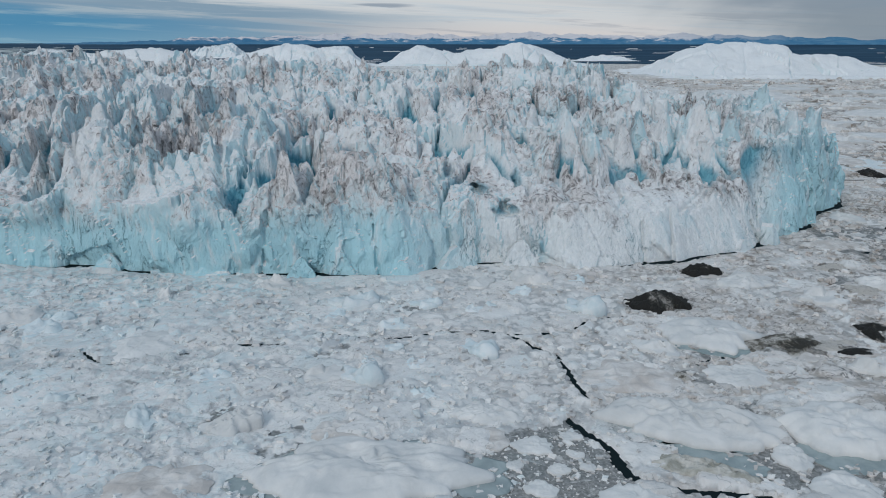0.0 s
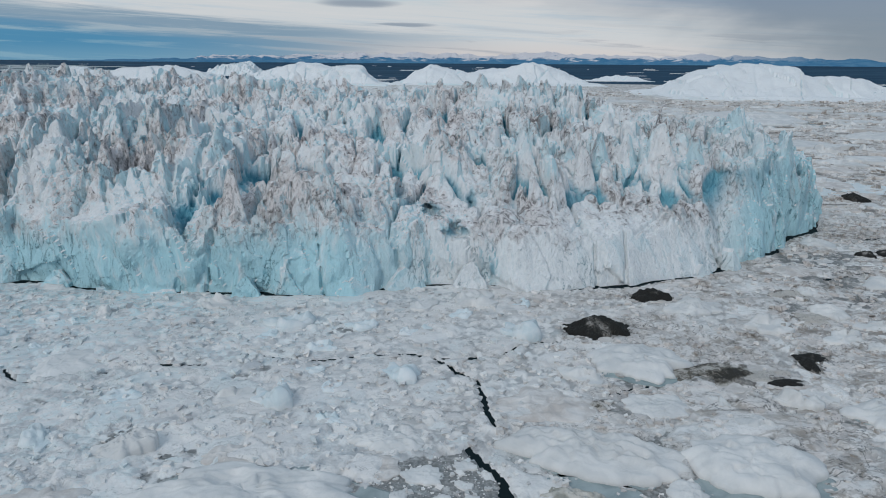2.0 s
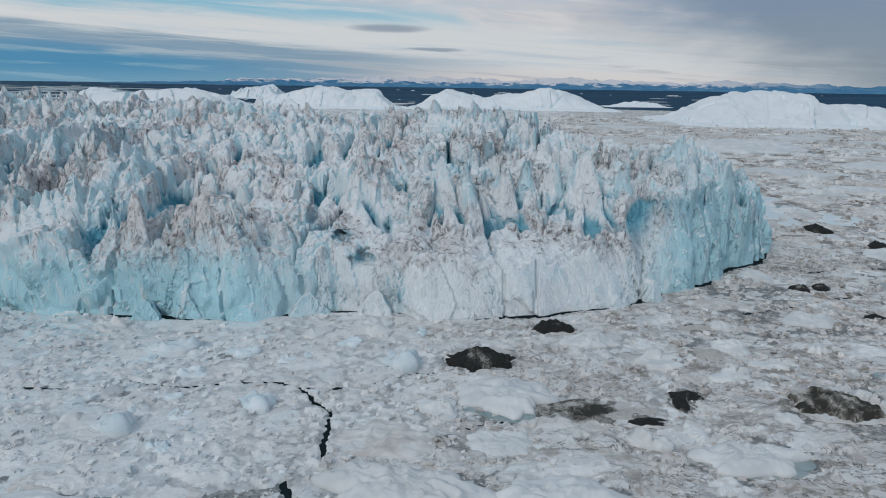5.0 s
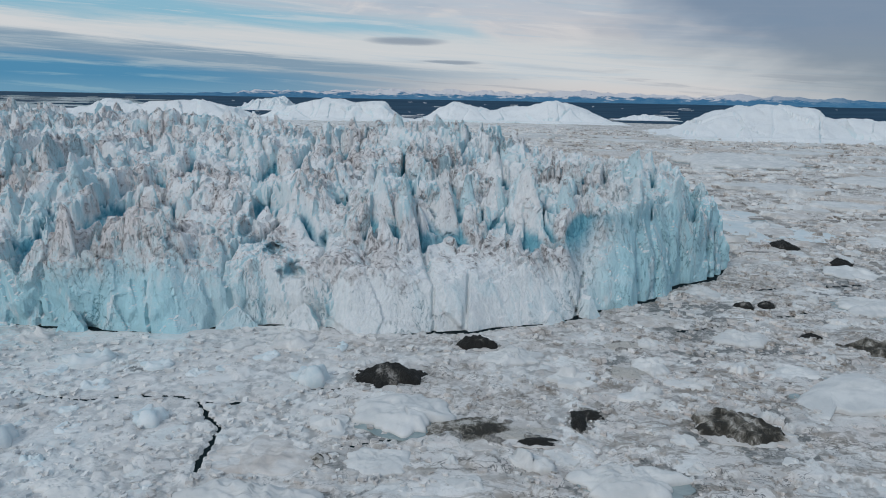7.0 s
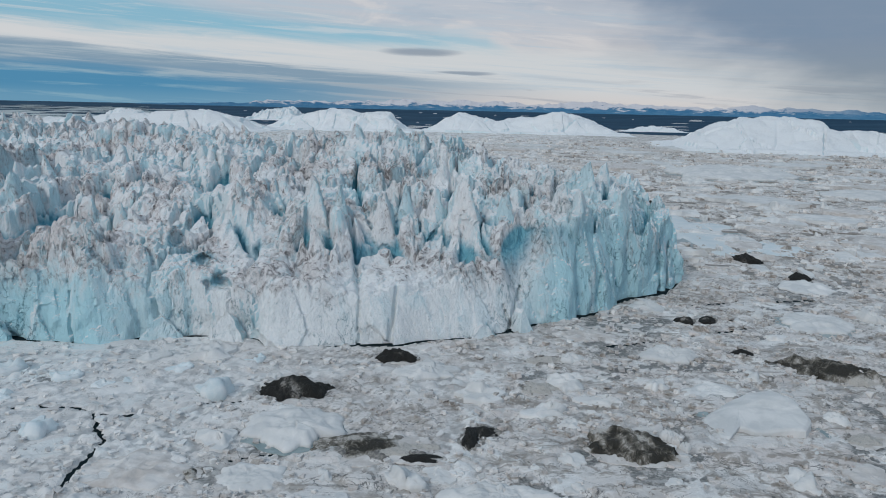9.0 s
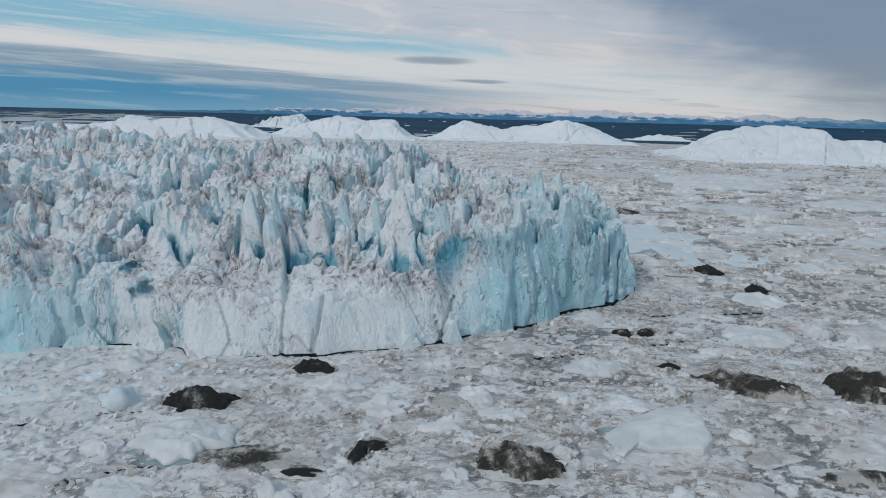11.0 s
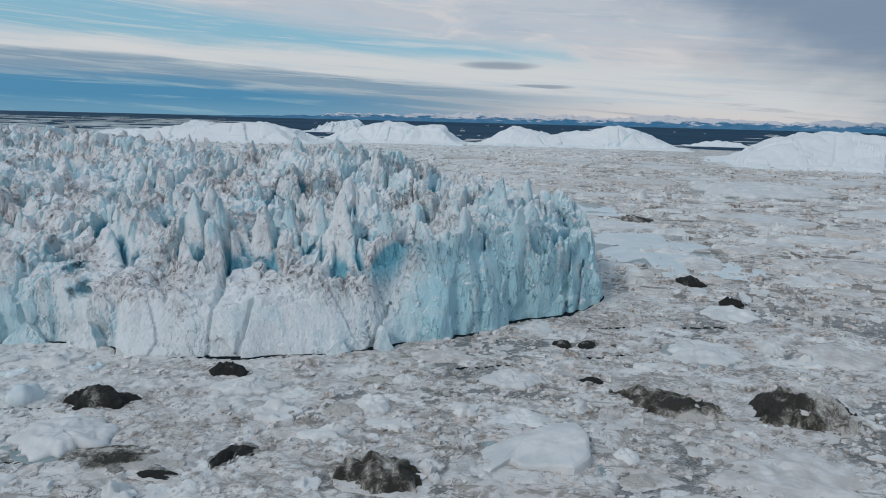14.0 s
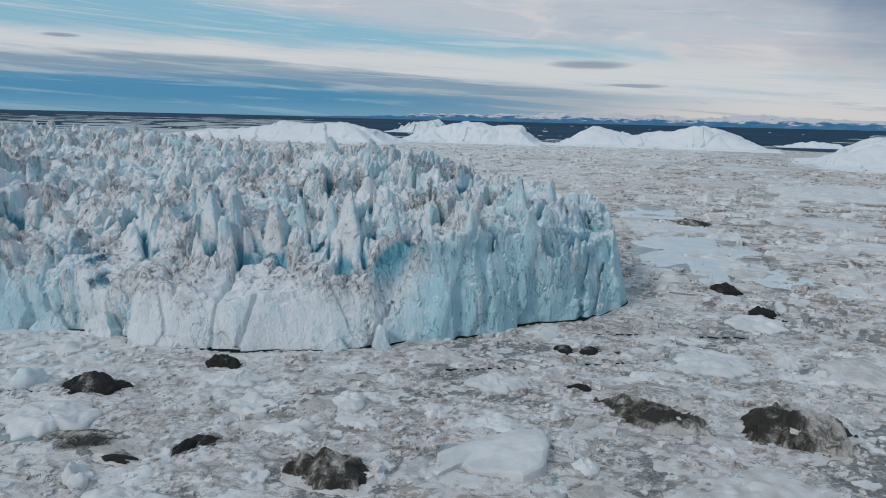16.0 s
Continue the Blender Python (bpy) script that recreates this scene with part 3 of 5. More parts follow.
# caves and slots: centre and half-widths
HOLLOWS = [(1.4, 200, 24.0, 1.3, 4.0, 2.4), (9.6, 200, 18.6, 3.6, 4.5, 1.7), (17.3, 192.5, 14.4, 3.4, 4.0, 1.7), (27.2, 187.5, 4.0, 1.0, 3.2, 4.4), (21.8, 206, 22.0, 1.3, 5.5, 5.5), (-116, 225, 33, 4, 5, 5),
           (-105, 232, 33, 4, 5, 5), (-86, 232, 32, 4.5, 4, 4), (-60, 221, 29, 3, 5, 5)]
# cracks that run up the wall: east at the water, lean, half-width, height
WALL_CRACKS = [(64.3, 0.01, 0.40, 17), (95.2, 0.22, 0.45, 11), (96.0, -0.45, 0.42, 7), (145.8, 0.02, 0.4, 20), (150.0, 0.03, 0.4, 16), (56.0, -0.06, 0.22, 14),
               (-48, 0.16, 0.25, 18), (-17, -0.1, 0.22, 16), (3, -0.15, 0.3, 15)]


def tilted(x, y, sx, sy, seed, drop, lean, gap):
    """Broken blocks: every cell has its own level and slope, with a cleft round it."""
    f1, f2, who, ox, oy = cells(x / sx, y / sy, seed)
    k = np.floor(who * 65535)
    a, b = lattice(k, k, 5, seed) - 0.5, lattice(k, k, 6, seed) - 0.5
    deep = lattice(k, k, 7, seed)
    return drop * (who - 0.5) + 2 * lean * (a * ox * sx + b * oy * sy) - gap * deep * (1 - ramp01(f2 - f1, 0.0, 0.16))


def pinnacles(x, y, sx, sy, seed, steep, mild):
    """Angular peaks: the highest of many leaning four-sided pyramids, each with a steep face and gentler ones."""
    u, w = x / sx, y / sy
    iu, iw = np.floor(u), np.floor(w)
    best = np.full(x.shape, -99.0, np.float32)
    for du in (-1, 0, 1):
        for dw in (-1, 0, 1):
            cu, cw = iu + du, iw + dw
            r = [lattice(cu, cw, k, seed) for k in range(7)]
            px, py = (u - cu - 0.1 - 0.8 * r[0]) * sx, (w - cw - 0.1 - 0.8 * r[1]) * sy
            a = 0.9 * (r[2] - 0.5) + 3.1416 * np.floor(2 * r[3])
            fall = np.full(x.shape, -99.0, np.float32)
            for k, (turn, slope) in enumerate(((0.0, steep), (1.9, 0.35 * steep), (3.1, mild), (4.4, 0.45 * steep))):
                b = a + turn + 0.5 * (r[4] - 0.5) * (k % 2)
                fall = np.maximum(fall, (px * np.cos(b) + py * np.sin(b)) * slope * (0.7 + 0.6 * r[5]))
            best = np.maximum(best, 0.55 * min(sx, sy) * (r[6] - 0.5) * mild * 2 - fall)
    return best


def berg_plan(x, y):
    """Distance inside the waterline, with bulges and buttresses."""
    return inside_distance(OUTLINE, x + 1.5 * layered(x / 11, y / 11, 3, 51), y + 1.5 * layered(x / 11, y / 11, 3, 52))


def berg_tops(x, y):
    """The height of the berg's top over the plan, without its walls."""
    total, weight = np.zeros(x.shape, np.float32), np.zeros(x.shape, np.float32)
    for hx, hy, h in HEIGHTS:
        w = 1 / (((x - hx) ** 2 + (y - hy) ** 2) / 25 + 1.0) ** 1.9
        total += w * h
        weight += w
    base = total / weight
    turn = 0.15 + 0.9 * layered(x / 55, y / 55, 2, 13)
    dx, dy = x + 2.5 * layered(x / 14, y / 14, 2, 11), y + 3.0 * layered(x / 16, y / 16, 2, 12)
    rx, ry = dx * np.cos(turn) - (dy - 260) * np.sin(turn), dx * np.sin(turn) + (dy - 260) * np.cos(turn)
    large = pinnacles(rx, ry, 12, 17, 21, 1.9, 0.42)
    medium = pinnacles(rx + 0.3 * ry, ry, 5.6, 8.0, 23, 2.7, 0.6)
    small = pinnacles(rx, ry + 0.2 * rx, 2.8, 3.9, 25, 1.8, 0.6)
    rough = 0.20 + 0.80 * ramp01(base, 15, 31)
    calm = (1 - (0.35 + 0.35 * ramp01(x, 5, 35) * ramp01(x, 110, 96)) * ramp01(berg_plan(x, y), 18, 3)) * (0.38 + 0.68 * ramp01(layered(x / 26, y / 30, 3, 14) + 0.2 * ramp01(x, 20, 80), -0.25, 0.25))
    over = 1.05 * (large + 4.0) + 0.95 * (medium + 2.0) + 0.40 * (small + 0.85)
    over = np.where(over > 0, 9.0 * np.tanh(over / 9.0), 9.0 * np.tanh(over / 9.0))
    top = base + rough * calm * over * (1 - 0.45 * ramp01(x, 20, 45) * ramp01(y - 0.7 * np.clip(x - 90, 0, 70), 264, 246))
    # pits and gullies between the groups of peaks
    hollow = layered(rx / 9 + 4, ry / 15, 3, 33) + 0.22 * ramp01(x, 60, -20) * ramp01(y, 300, 240)
    top -= 9.0 * rough * ramp01(hollow, PIT, PIT + 0.16)
    top += rough * (0.5 + 0.5 * calm) * (tilted(dx, dy, 19, 27, 5, 4.0, 0.10, 15.0) + tilted(dx, dy, 8.5, 13, 6, 1.6, 0.12, 8.0) + tilted(dx + 0.3 * dy, dy, 5.5, 9.0, 16, 0.5, 0.05, 4.0))
    top += (0.4 + 0.6 * rough) * (0.35 * (pinnacles(dx, dy, 1.7, 2.3, 27, 1.5, 0.6) + 0.4) + tilted(dx, dy, 4.0, 5.6, 7, 0.8, 0.3, 0.6)) + 0.12 * layered(x / 2.6, y / 2.6, 3, 41)
    for sx, sy, h, ax, ay in SPIRES:
        u, w = (x - sx + 0.15 * (y - sy)) / ax, (y - sy) / ay
        u, w = u + 0.25 * math.sin(5 * sx) * w + 0.05 * layered(x / 2.2, y / 3.5, 3, 43), w + 0.2 * math.sin(3 * sy) * u
        side = np.maximum(np.abs(u) * ax - 0.22 * ax, np.abs(w) * ay - 0.25 * ay)
        tooth = base + 1.15 * h - 3.6 * np.maximum(side, 0) - 0.9 * np.abs(u + 0.3 * math.sin(7 * sx)) * ax - 0.3 * w * ay
        top = np.where(np.maximum(np.abs(u), np.abs(w)) < 1.6, np.maximum(top, tooth), top)
    return top, base


def chisel(p, size, seed, drop, lean):
    """Broken facets in space: for every point the level of its cell, each cell a plane of its own tilt."""
    q = p / np.array(size, np.float32)
    home = np.floor(q)
    best = np.full(len(p), 9.0, np.float32)
    level = np.zeros(len(p), np.float32)
    for k in itertools.product((-1, 0, 1), repeat=3):
        c = home + np.array(k)
        r = [lattice(c[:, 0], c[:, 1], c[:, 2] * 8 + m, seed) for m in range(7)]
        d = q - c - 0.1 - 0.8 * np.stack(r[:3], -1)
        far = (d * d).sum(1)
        near = far < best
        tilt = ((np.stack(r[3:6], -1) - 0.5) * d).sum(1)
        level = np.where(near, drop * (r[6] - 0.5) + lean * tilt, level)
        best = np.where(near, far, best)
    return level


def build_berg():
    xs = np.concatenate([np.arange(-266, -130, 1.4), np.arange(-130, -45, 0.82), np.arange(-45, 168, 0.64)]).astype(np.float32)
    ys = [171.0]
    while ys[-1] < 402:
        ys.append(ys[-1] + 0.56 + 2.0 * max(0.0, ys[-1] - 232) / 165)
    ys = np.array(ys, np.float32)
    zs = np.arange(-1.4, 58, 0.66).astype(np.float32)
    x, y = np.meshgrid(xs, ys, indexing="ij")
    top, base = berg_tops(x, y)
    plan = berg_plan(x, y)
    batter = 0.07 + 0.10 * ramp01(x, -4, 8) + 0.32 * ramp01(x, 24, 36) * ramp01(x, 104, 96) + 0.10 * layered(x / 22, y / 22, 2, 53)
    skin = np.nonzero(np.abs(plan) < 12)
    sx, sy, sp, sb = x[skin], y[skin], plan[skin], batter[skin]
    along = sx + 0.75 * sy
    middle = ramp01(sx, 22, 36) * ramp01(sx, 106, 98)
    field = np.empty((len(xs), len(ys), len(zs)), np.float32)
    rub = [1.0 * layered(sx / 2.6 + 2.3 * k, sy / 2.6 + 1.1 * k, 3, 71) for k in range(25)]
    for k, z in enumerate(zs):
        q = np.clip(z / 2.6, 0, 23.99)
        i = int(q)
        grit = rub[i] * (1 - (q - i)) + rub[i + 1] * (q - i)
        zz = np.full(sx.shape, z, np.float32)
        slabs = tilted(along + 0.8 * grit + 0.15 * z, zz + 0.8 * grit, 19.0, 40.0, 61, 1.6, 0.05, 0.0)
        flute = (1.15 - 0.85 * middle - 0.25 * ramp01(sx, 100, 112)) * (pinnacles(along + 0.5 * grit, zz + 0.4 * grit, 13.0, 26.0, 63, 0.55, 0.16) + 1.0) + (0.95 - 0.75 * middle - 0.62 * ramp01(sx, 100, 108)) * (pinnacles(along + 0.12 * z, zz + 0.4 * grit, 5.0, 11.0, 64, 0.6, 0.16) + 0.5)
        flute = np.clip(flute, -3.2, 2.6)
        wall = sp + slabs + flute + (0.32 - 0.12 * ramp01(sx, 20, 50)) * grit - sb * max(z, 0)
        for cx, lean, half, high in WALL_CRACKS:
            if z < high:
                wall = np.where(np.abs(sx - cx - lean * z + 0.4 * grit) < (half + 0.12) * (1.1 - 0.4 * z / high), wall - 1.6, wall)
        layer = (z - top) * 0.6
        lid = layer[skin] + 0.25 * grit
        layer = np.where(plan > 0, layer, 20.0)
        layer[skin] = np.maximum(-0.9 * wall, lid)
        for hx, hy, hz, ax, ay, az_ in HOLLOWS:
            if abs(z - hz) < az_ * 1.5:
                d = np.sqrt(((x - hx) / ax) ** 2 + ((y - hy) / ay) ** 2 + ((z - hz) / az_) ** 2) + 0.95 * layered(x / 2.2 + 0.3 * z, y / 2.2 + z / 2, 3, 77)
                layer = np.maximum(layer, (1 - d) * min(ax, ay, az_))
        field[:, :, k] = layer
    solid = field < 0
    count = np.zeros(tuple(n - 1 for n in field.shape), np.int8)
    for i in (0, 1):
        for j in (0, 1):
            for k in (0, 1):
                count += solid[i:field.shape[0] - 1 + i, j:field.shape[1] - 1 + j, k:field.shape[2] - 1 + k]
    ci, cj, ck = np.nonzero((count > 0) & (count < 8))
    number = np.full(count.shape, -1, np.int32)
    number[ci, cj, ck] = np.arange(len(ci))
    spot, hits = np.zeros((len(ci), 3), np.float32), np.zeros(len(ci), np.float32)
    corners = [(i, j, k) for i in (0, 1) for j in (0, 1) for k in (0, 1)]
    value = {c: field[ci + c[0], cj + c[1], ck + c[2]] for c in corners}
    for c in corners:
        for axis in range(3):
            if c[axis] == 0:
                d = tuple(1 if m == axis else c[m] for m in range(3))
                p, q = value[c], value[d]
                cross = (p < 0) != (q < 0)
                t = np.where(cross, p / np.where(cross, p - q, 1), 0)
                for m in range(3):
                    spot[:, m] += np.where(cross, c[m] + (t if m == axis else 0), 0)
                hits += cross
    spot /= hits[:, None]
    verts = np.stack([np.interp(ci + spot[:, 0], np.arange(len(xs)), xs), np.interp(cj + spot[:, 1], np.arange(len(ys)), ys), np.interp(ck + spot[:, 2], np.arange(len(zs)), zs)], -1)
    faces = []
    for axis in range(3):
        lo = tuple(slice(None, -1) if m == axis else slice(1, -1) for m in range(3))
        hi = tuple(slice(1, None) if m == axis else slice(1, -1) for m in range(3))
        p, q = solid[lo], solid[hi]
        i, j, k = np.nonzero(p != q)
        out = p[i, j, k]
        g = [i, j, k]
        b, c = [m for m in range(3) if m != axis]
        g[b], g[c] = g[b] + 1, g[c] + 1

        def at(db, dc):
            h = list(g)
            h[b], h[c] = h[b] - db, h[c] - dc
            return number[h[0], h[1], h[2]]
        quad = np.stack([at(1, 1), at(0, 1), at(0, 0), at(1, 0)], -1)
        turn = out if axis != 1 else ~out
        faces.append(np.where(turn[:, None], quad, quad[:, ::-1]))
    faces = np.concatenate(faces)
    faces = faces[(faces >= 0).all(1)]
    # facets where pieces broke off
    flow = np.cross(verts[faces[:, 2]] - verts[faces[:, 0]], verts[faces[:, 3]] - verts[faces[:, 1]])
    normal = np.zeros(verts.shape)
    for m in range(4):
        for axis in range(3):
            normal[:, axis] += np.bincount(faces[:, m], flow[:, axis], len(verts))
    normal /= np.linalg.norm(normal, axis=1)[:, None] + 1e-9
    bend = np.stack([layered(verts[:, 0] / 4 + 0.2 * verts[:, 2], verts[:, 1] / 4, 2, 65 + m) for m in range(3)], -1)
    spun = verts + 0.5 * bend
    spun[:, 0] += 0.25 * spun[:, 2]
    bench = ramp01(verts[:, 0], 26, 38) * ramp01(verts[:, 0], 104, 96) * ramp01(verts[:, 2], 18, 12)
    shift = (1 - 0.7 * bench) * chisel(spun, (4.2, 4.2, 15.0), 201, 0.15, 1.5)
    verts = verts + normal * (shift * ramp01(verts[:, 2], 0.3, 2.5))[:, None]
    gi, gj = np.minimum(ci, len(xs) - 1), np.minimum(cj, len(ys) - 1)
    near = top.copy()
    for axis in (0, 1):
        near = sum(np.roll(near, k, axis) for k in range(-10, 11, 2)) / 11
    # depth below the tops around drives the painted crevasse shade
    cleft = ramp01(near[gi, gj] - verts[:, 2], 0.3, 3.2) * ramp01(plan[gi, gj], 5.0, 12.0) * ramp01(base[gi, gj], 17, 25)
    # caves take the same painted darkening
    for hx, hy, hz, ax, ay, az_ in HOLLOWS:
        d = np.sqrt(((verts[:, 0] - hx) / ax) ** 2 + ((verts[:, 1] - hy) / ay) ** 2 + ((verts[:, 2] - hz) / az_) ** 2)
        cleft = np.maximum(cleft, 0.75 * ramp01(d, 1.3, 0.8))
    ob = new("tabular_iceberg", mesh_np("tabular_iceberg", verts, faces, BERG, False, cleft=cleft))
    tagged(ob, "huge crevassed white and turquoise iceberg with dusty jagged top", "iceberg")


build_berg()


def foot_slab(x, y, wide, high, deep, lean):
    """A broken slab that leans on the foot of the wall."""
    bm = bmesh.new()
    ring = [(-0.5, 0.0), (-0.38, 0.32), (-0.12, 0.86), (0.06, 1.0), (0.2, 0.78), (0.42, 0.3), (0.5, 0.0)]
    front = [bm.verts.new((u * wide, -deep * (1 - w) * 0.6, w * high - 0.6)) for u, w in ring]
    back = [bm.verts.new((u * wide * 0.9, deep * (0.5 + 0.3 * w), w * high * 0.94 - 0.6)) for u, w in ring]
    bm.faces.new(front)
    bm.faces.new(back[::-1])
    for k in range(len(ring)):
        j = (k + 1) % len(ring)
        bm.faces.new((front[j], front[k], back[k], back[j]))
    bmesh.ops.recalc_face_normals(bm, faces=bm.faces[:])
    bmesh.ops.triangulate(bm, faces=bm.faces[:])
    bmesh.ops.subdivide_edges(bm, edges=bm.edges[:], cuts=4, use_grid_fill=True)
    for v in bm.verts:
        v.co += Vector((0.5, 0.5, 0.3)) * noise.noise(v.co * 0.45 + Vector((x, y, 0)))
    me = bpy.data.meshes.new("fallen_slab")
    bm.to_mesh(me)
    bm.free()
    me.materials.append(BERG)
    ob = tagged(new("fallen_slab", me), "pale broken slab leaning on the wall's foot")
    ob.parent = bpy.data.objects["tabular_iceberg"]
    ob.matrix_basis = pose(x, y, 0, 0, 0, lean)


for row in ((3.5, 185.6, 12, 6.5, 4, 22), (21, 187.2, 11, 7.5, 4, 4), (98.8, 208.0, 5, 7, 4, 40), (88, 201.5, 8, 4, 3, 30), (-90, 183.5, 9, 5, 3, -6), (-37, 177.0, 8, 6, 3, 5)):
    foot_slab(*row)

# ---- packed brash ice on the water ----
CRACKS = [(0.39, [(-26.6, 139.5), (-13.9, 136.8), (-9.2, 137.1), (-2.8, 139.5), (0.7, 140.7), (7.9, 141.1), (14.3, 138.9), (26.3, 139.8), (31.1, 146.2), (41.3, 149.9)]),
          (0.42, [(13.7, 138.9), (16.2, 134.5), (22.1, 127.7), (23.0, 121.5), (23.3, 115.8), (24.8, 110.5)]),
          (0.62, [(20.6, 103.1), (22.6, 99.1), (25.0, 94.5), (26.2, 88.9), (27.9, 86.5), (32.0, 84.5), (37.8, 83.5), (46, 82.4)]),
          (0.3, [(-53.1, 127.7), (-43.3, 133.7), (-30.2, 133.7), (-26.0, 136.0)]),
          (0.25, [(-76.2, 118.0), (-72.7, 125.2), (-70.6, 129.8)]), (0.45, [(-70.6, 129.8), (-67.3, 126.4), (-65.4, 124.7), (-62.3, 124.4)]),
          (0.3, [(44.1, 122.7), (61.0, 130.4)]), (0.3, [(121.6, 198.2), (149.2, 212.5), (178.0, 231.2), (204.0, 241.6)]),
          (0.5, [(154.2, 245.8), (176.9, 253.1), (197.9, 259.7)]), (0.5, [(160.0, 254.8), (168.2, 261.7)]), (0.6, [(194.9, 295.9), (208.4, 286.3), (218.8, 277.0)])]
SLUSH = [[(7.5, 99), (13, 101), (20, 103.5), (23.5, 98.5), (25.8, 93.5), (26.6, 88.5), (28, 85), (26, 76), (5, 76), (6, 92.5)], [(221, 205), (212, 191), (206, 169), (216, 160), (260, 190)],
         [(29, 97), (37, 96), (45, 95), (50, 96), (58, 90), (66, 80), (50, 84), (44, 87), (36, 92.5)], [(46, 108), (56, 112), (52, 104), (46, 100)]]


# floes: east, north, half-length, half-width, height, turn
FLOES = {
    "snow": [(-11.0, 89.0, 17.3, 8.0, 2.6, 0), (-60.4, 131.6, 6.5, 7.0, 1.0, 0), (7.5, 104.9, 5.5, 3.2, 1.2, 0), (13.8, 95.6, 2.9, 2.2, 0.5, 0), (19.6, 98.4, 1.7, 1.3, 0.4, 0), (16.5, 89.4, 1.6, 1.3, 0.4, 20), (13.4, 84.6, 2.0, 1.9, 0.5, 0), (10.4, 90.4, 1.2, 1.0, 0.4, 0), (19.5, 93.2, 1.3, 0.8, 0.3, -20), (20.8, 89.8, 1.1, 0.9, 0.3, 0), (39.5, 102.0, 12.2, 6.2, 3.2, -14),
             (62.6, 98.6, 9.2, 8.8, 3.2, -10), (51.5, 92.0, 2.7, 3.0, 1.0, -30), (54.9, 84.3, 4.6, 3.8, 1.5, 0), (55.5, 137.8, 8.5, 8.6, 2.6, -12), (53.3, 118.5, 5.9, 4.6, 1.2, 0),
             (25.7, 82.3, 4.1, 3.9, 1.0, 0), (95.6, 116.9, 8.6, 5.0, 2.2, 6), (129.0, 140.4, 1.2, 1.0, 1.6, 6), (185.3, 229.2, 10.1, 10.0, 2.2, 19)],
    "lump": [(177.5, 183.0, 2.0, 1.7, 3.0, 10), (181.0, 181.6, 2.8, 1.4, 1.8, 30), (127.5, 141.8, 0.9, 1.4, 1.8, 0), (200.0, 184.5, 3.0, 2.2, 3.4, 0), (163.5, 186.0, 1.6, 1.4, 1.3, 0), (171.0, 190.5, 2.2, 1.6, 3.2, 40)],
    "block": [(-33.3, 101.4, 5.2, 3.2, 2.6, 20)],
    "pink": [(192.4, 157.0, 14.4, 9.5, 1.2, 19), (-38.8, 85.6, 6.6, 5.0, 1.0, 0), (7.2, 97.2, 2.8, 3.6, 0.6, 0), (-16.9, 99.6, 4.2, 2.9, 0.8, 0), (32.9, 118.1, 8.7, 6.1, 1.2, 0), (224.6, 235.4, 9.1, 10.0, 2.0, 19),
             (115.7, 205.9, 7.6, 4.9, 0.8, 19)],
    "silt": [(36.8, 89.6, 7.0, 2.3, 1.3, -22)],
}
FLOES_AFAR = {
    "snow": [(201.1, 276.0, 9.9, 9.2, 2.0, 19), (204.9, 238.2, 3.2, 6.0, 2.5, 19), (140.8, 169.4, 7.8, 4.0, 1.2, 19), (108.5, 169.5, 3.8, 4.8, 2.0, 19), (111.0, 186.1, 2.8, 2.5, 1.5, 19),
             (76.9, 171.6, 7.0, 5.5, 2.0, 19), (136.3, 193.3, 6.9, 6.0, 2.0, 19), (162.4, 157.9, 2.6, 2.9, 1.5, 19), (127.0, 144.5, 1.8, 2.0, 1.5, 19), (304.4, 763.7, 62, 70, 9.0, 8),
             (373.0, 598.5, 39, 30, 4.0, 8), (140.7, 272, 5.1, 6.0, 1.5, 8)],
    "teal": [(180, 402, 29, 52, 1.4, 8), (152, 545, 17, 48, 0.8, 8), (205, 360, 13, 18, 0.8, 30)],
}
# silt-laden mounds: east, north, half-length, half-width, height, turn
SILTY = {
    "dark": [(50.2, 155.2, 7.0, 4.6, 2.5, 8), (67.9, 179.4, 5.2, 2.3, 2.0, 0), (91.6, 141.6, 3.1, 2.2, 1.0, 0), (80.8, 129.4, 3.3, 1.5, 0.6, 6), (89.2, 137.5, 1.5, 3.2, 1.3, 12),
             (192.9, 319.4, 5.2, 6.0, 3.2, 19), (202.9, 290.0, 5.0, 3.0, 2.4, 19), (147, 225.0, 2.6, 2.6, 1.6, 19), (153.3, 226.8, 2.8, 2.6, 1.6, 19), (155.5, 197.5, 2.7, 1.9, 1.1, 19)],
    "dirty": [(181.0, 144.0, 8.5, 3.2, 1.0, 10), (71.6, 132.8, 9.0, 4.6, 0.9, 0), (43.5, 118.6, 1.2, 1.8, 0.7, 30), (119.1, 139.2, 7.6, 4.8, 2.6, -18), (173.9, 186.0, 11.8, 6.0, 2.8, -14), (201.6, 190.0, 9.5, 8.5, 4.4, 30),
              (164.7, 149.1, 4.0, 2.4, 1.0, 19), (102.9, 165.5, 3.8, 3.6, 0.9, 19), (104.4, 183.9, 4.1, 2.3, 0.9, 19), (179.5, 340.4, 9.8, 5.0, 1.0, 19), (179.0, 512.0, 9.9, 14, 2.2, 14)],
}


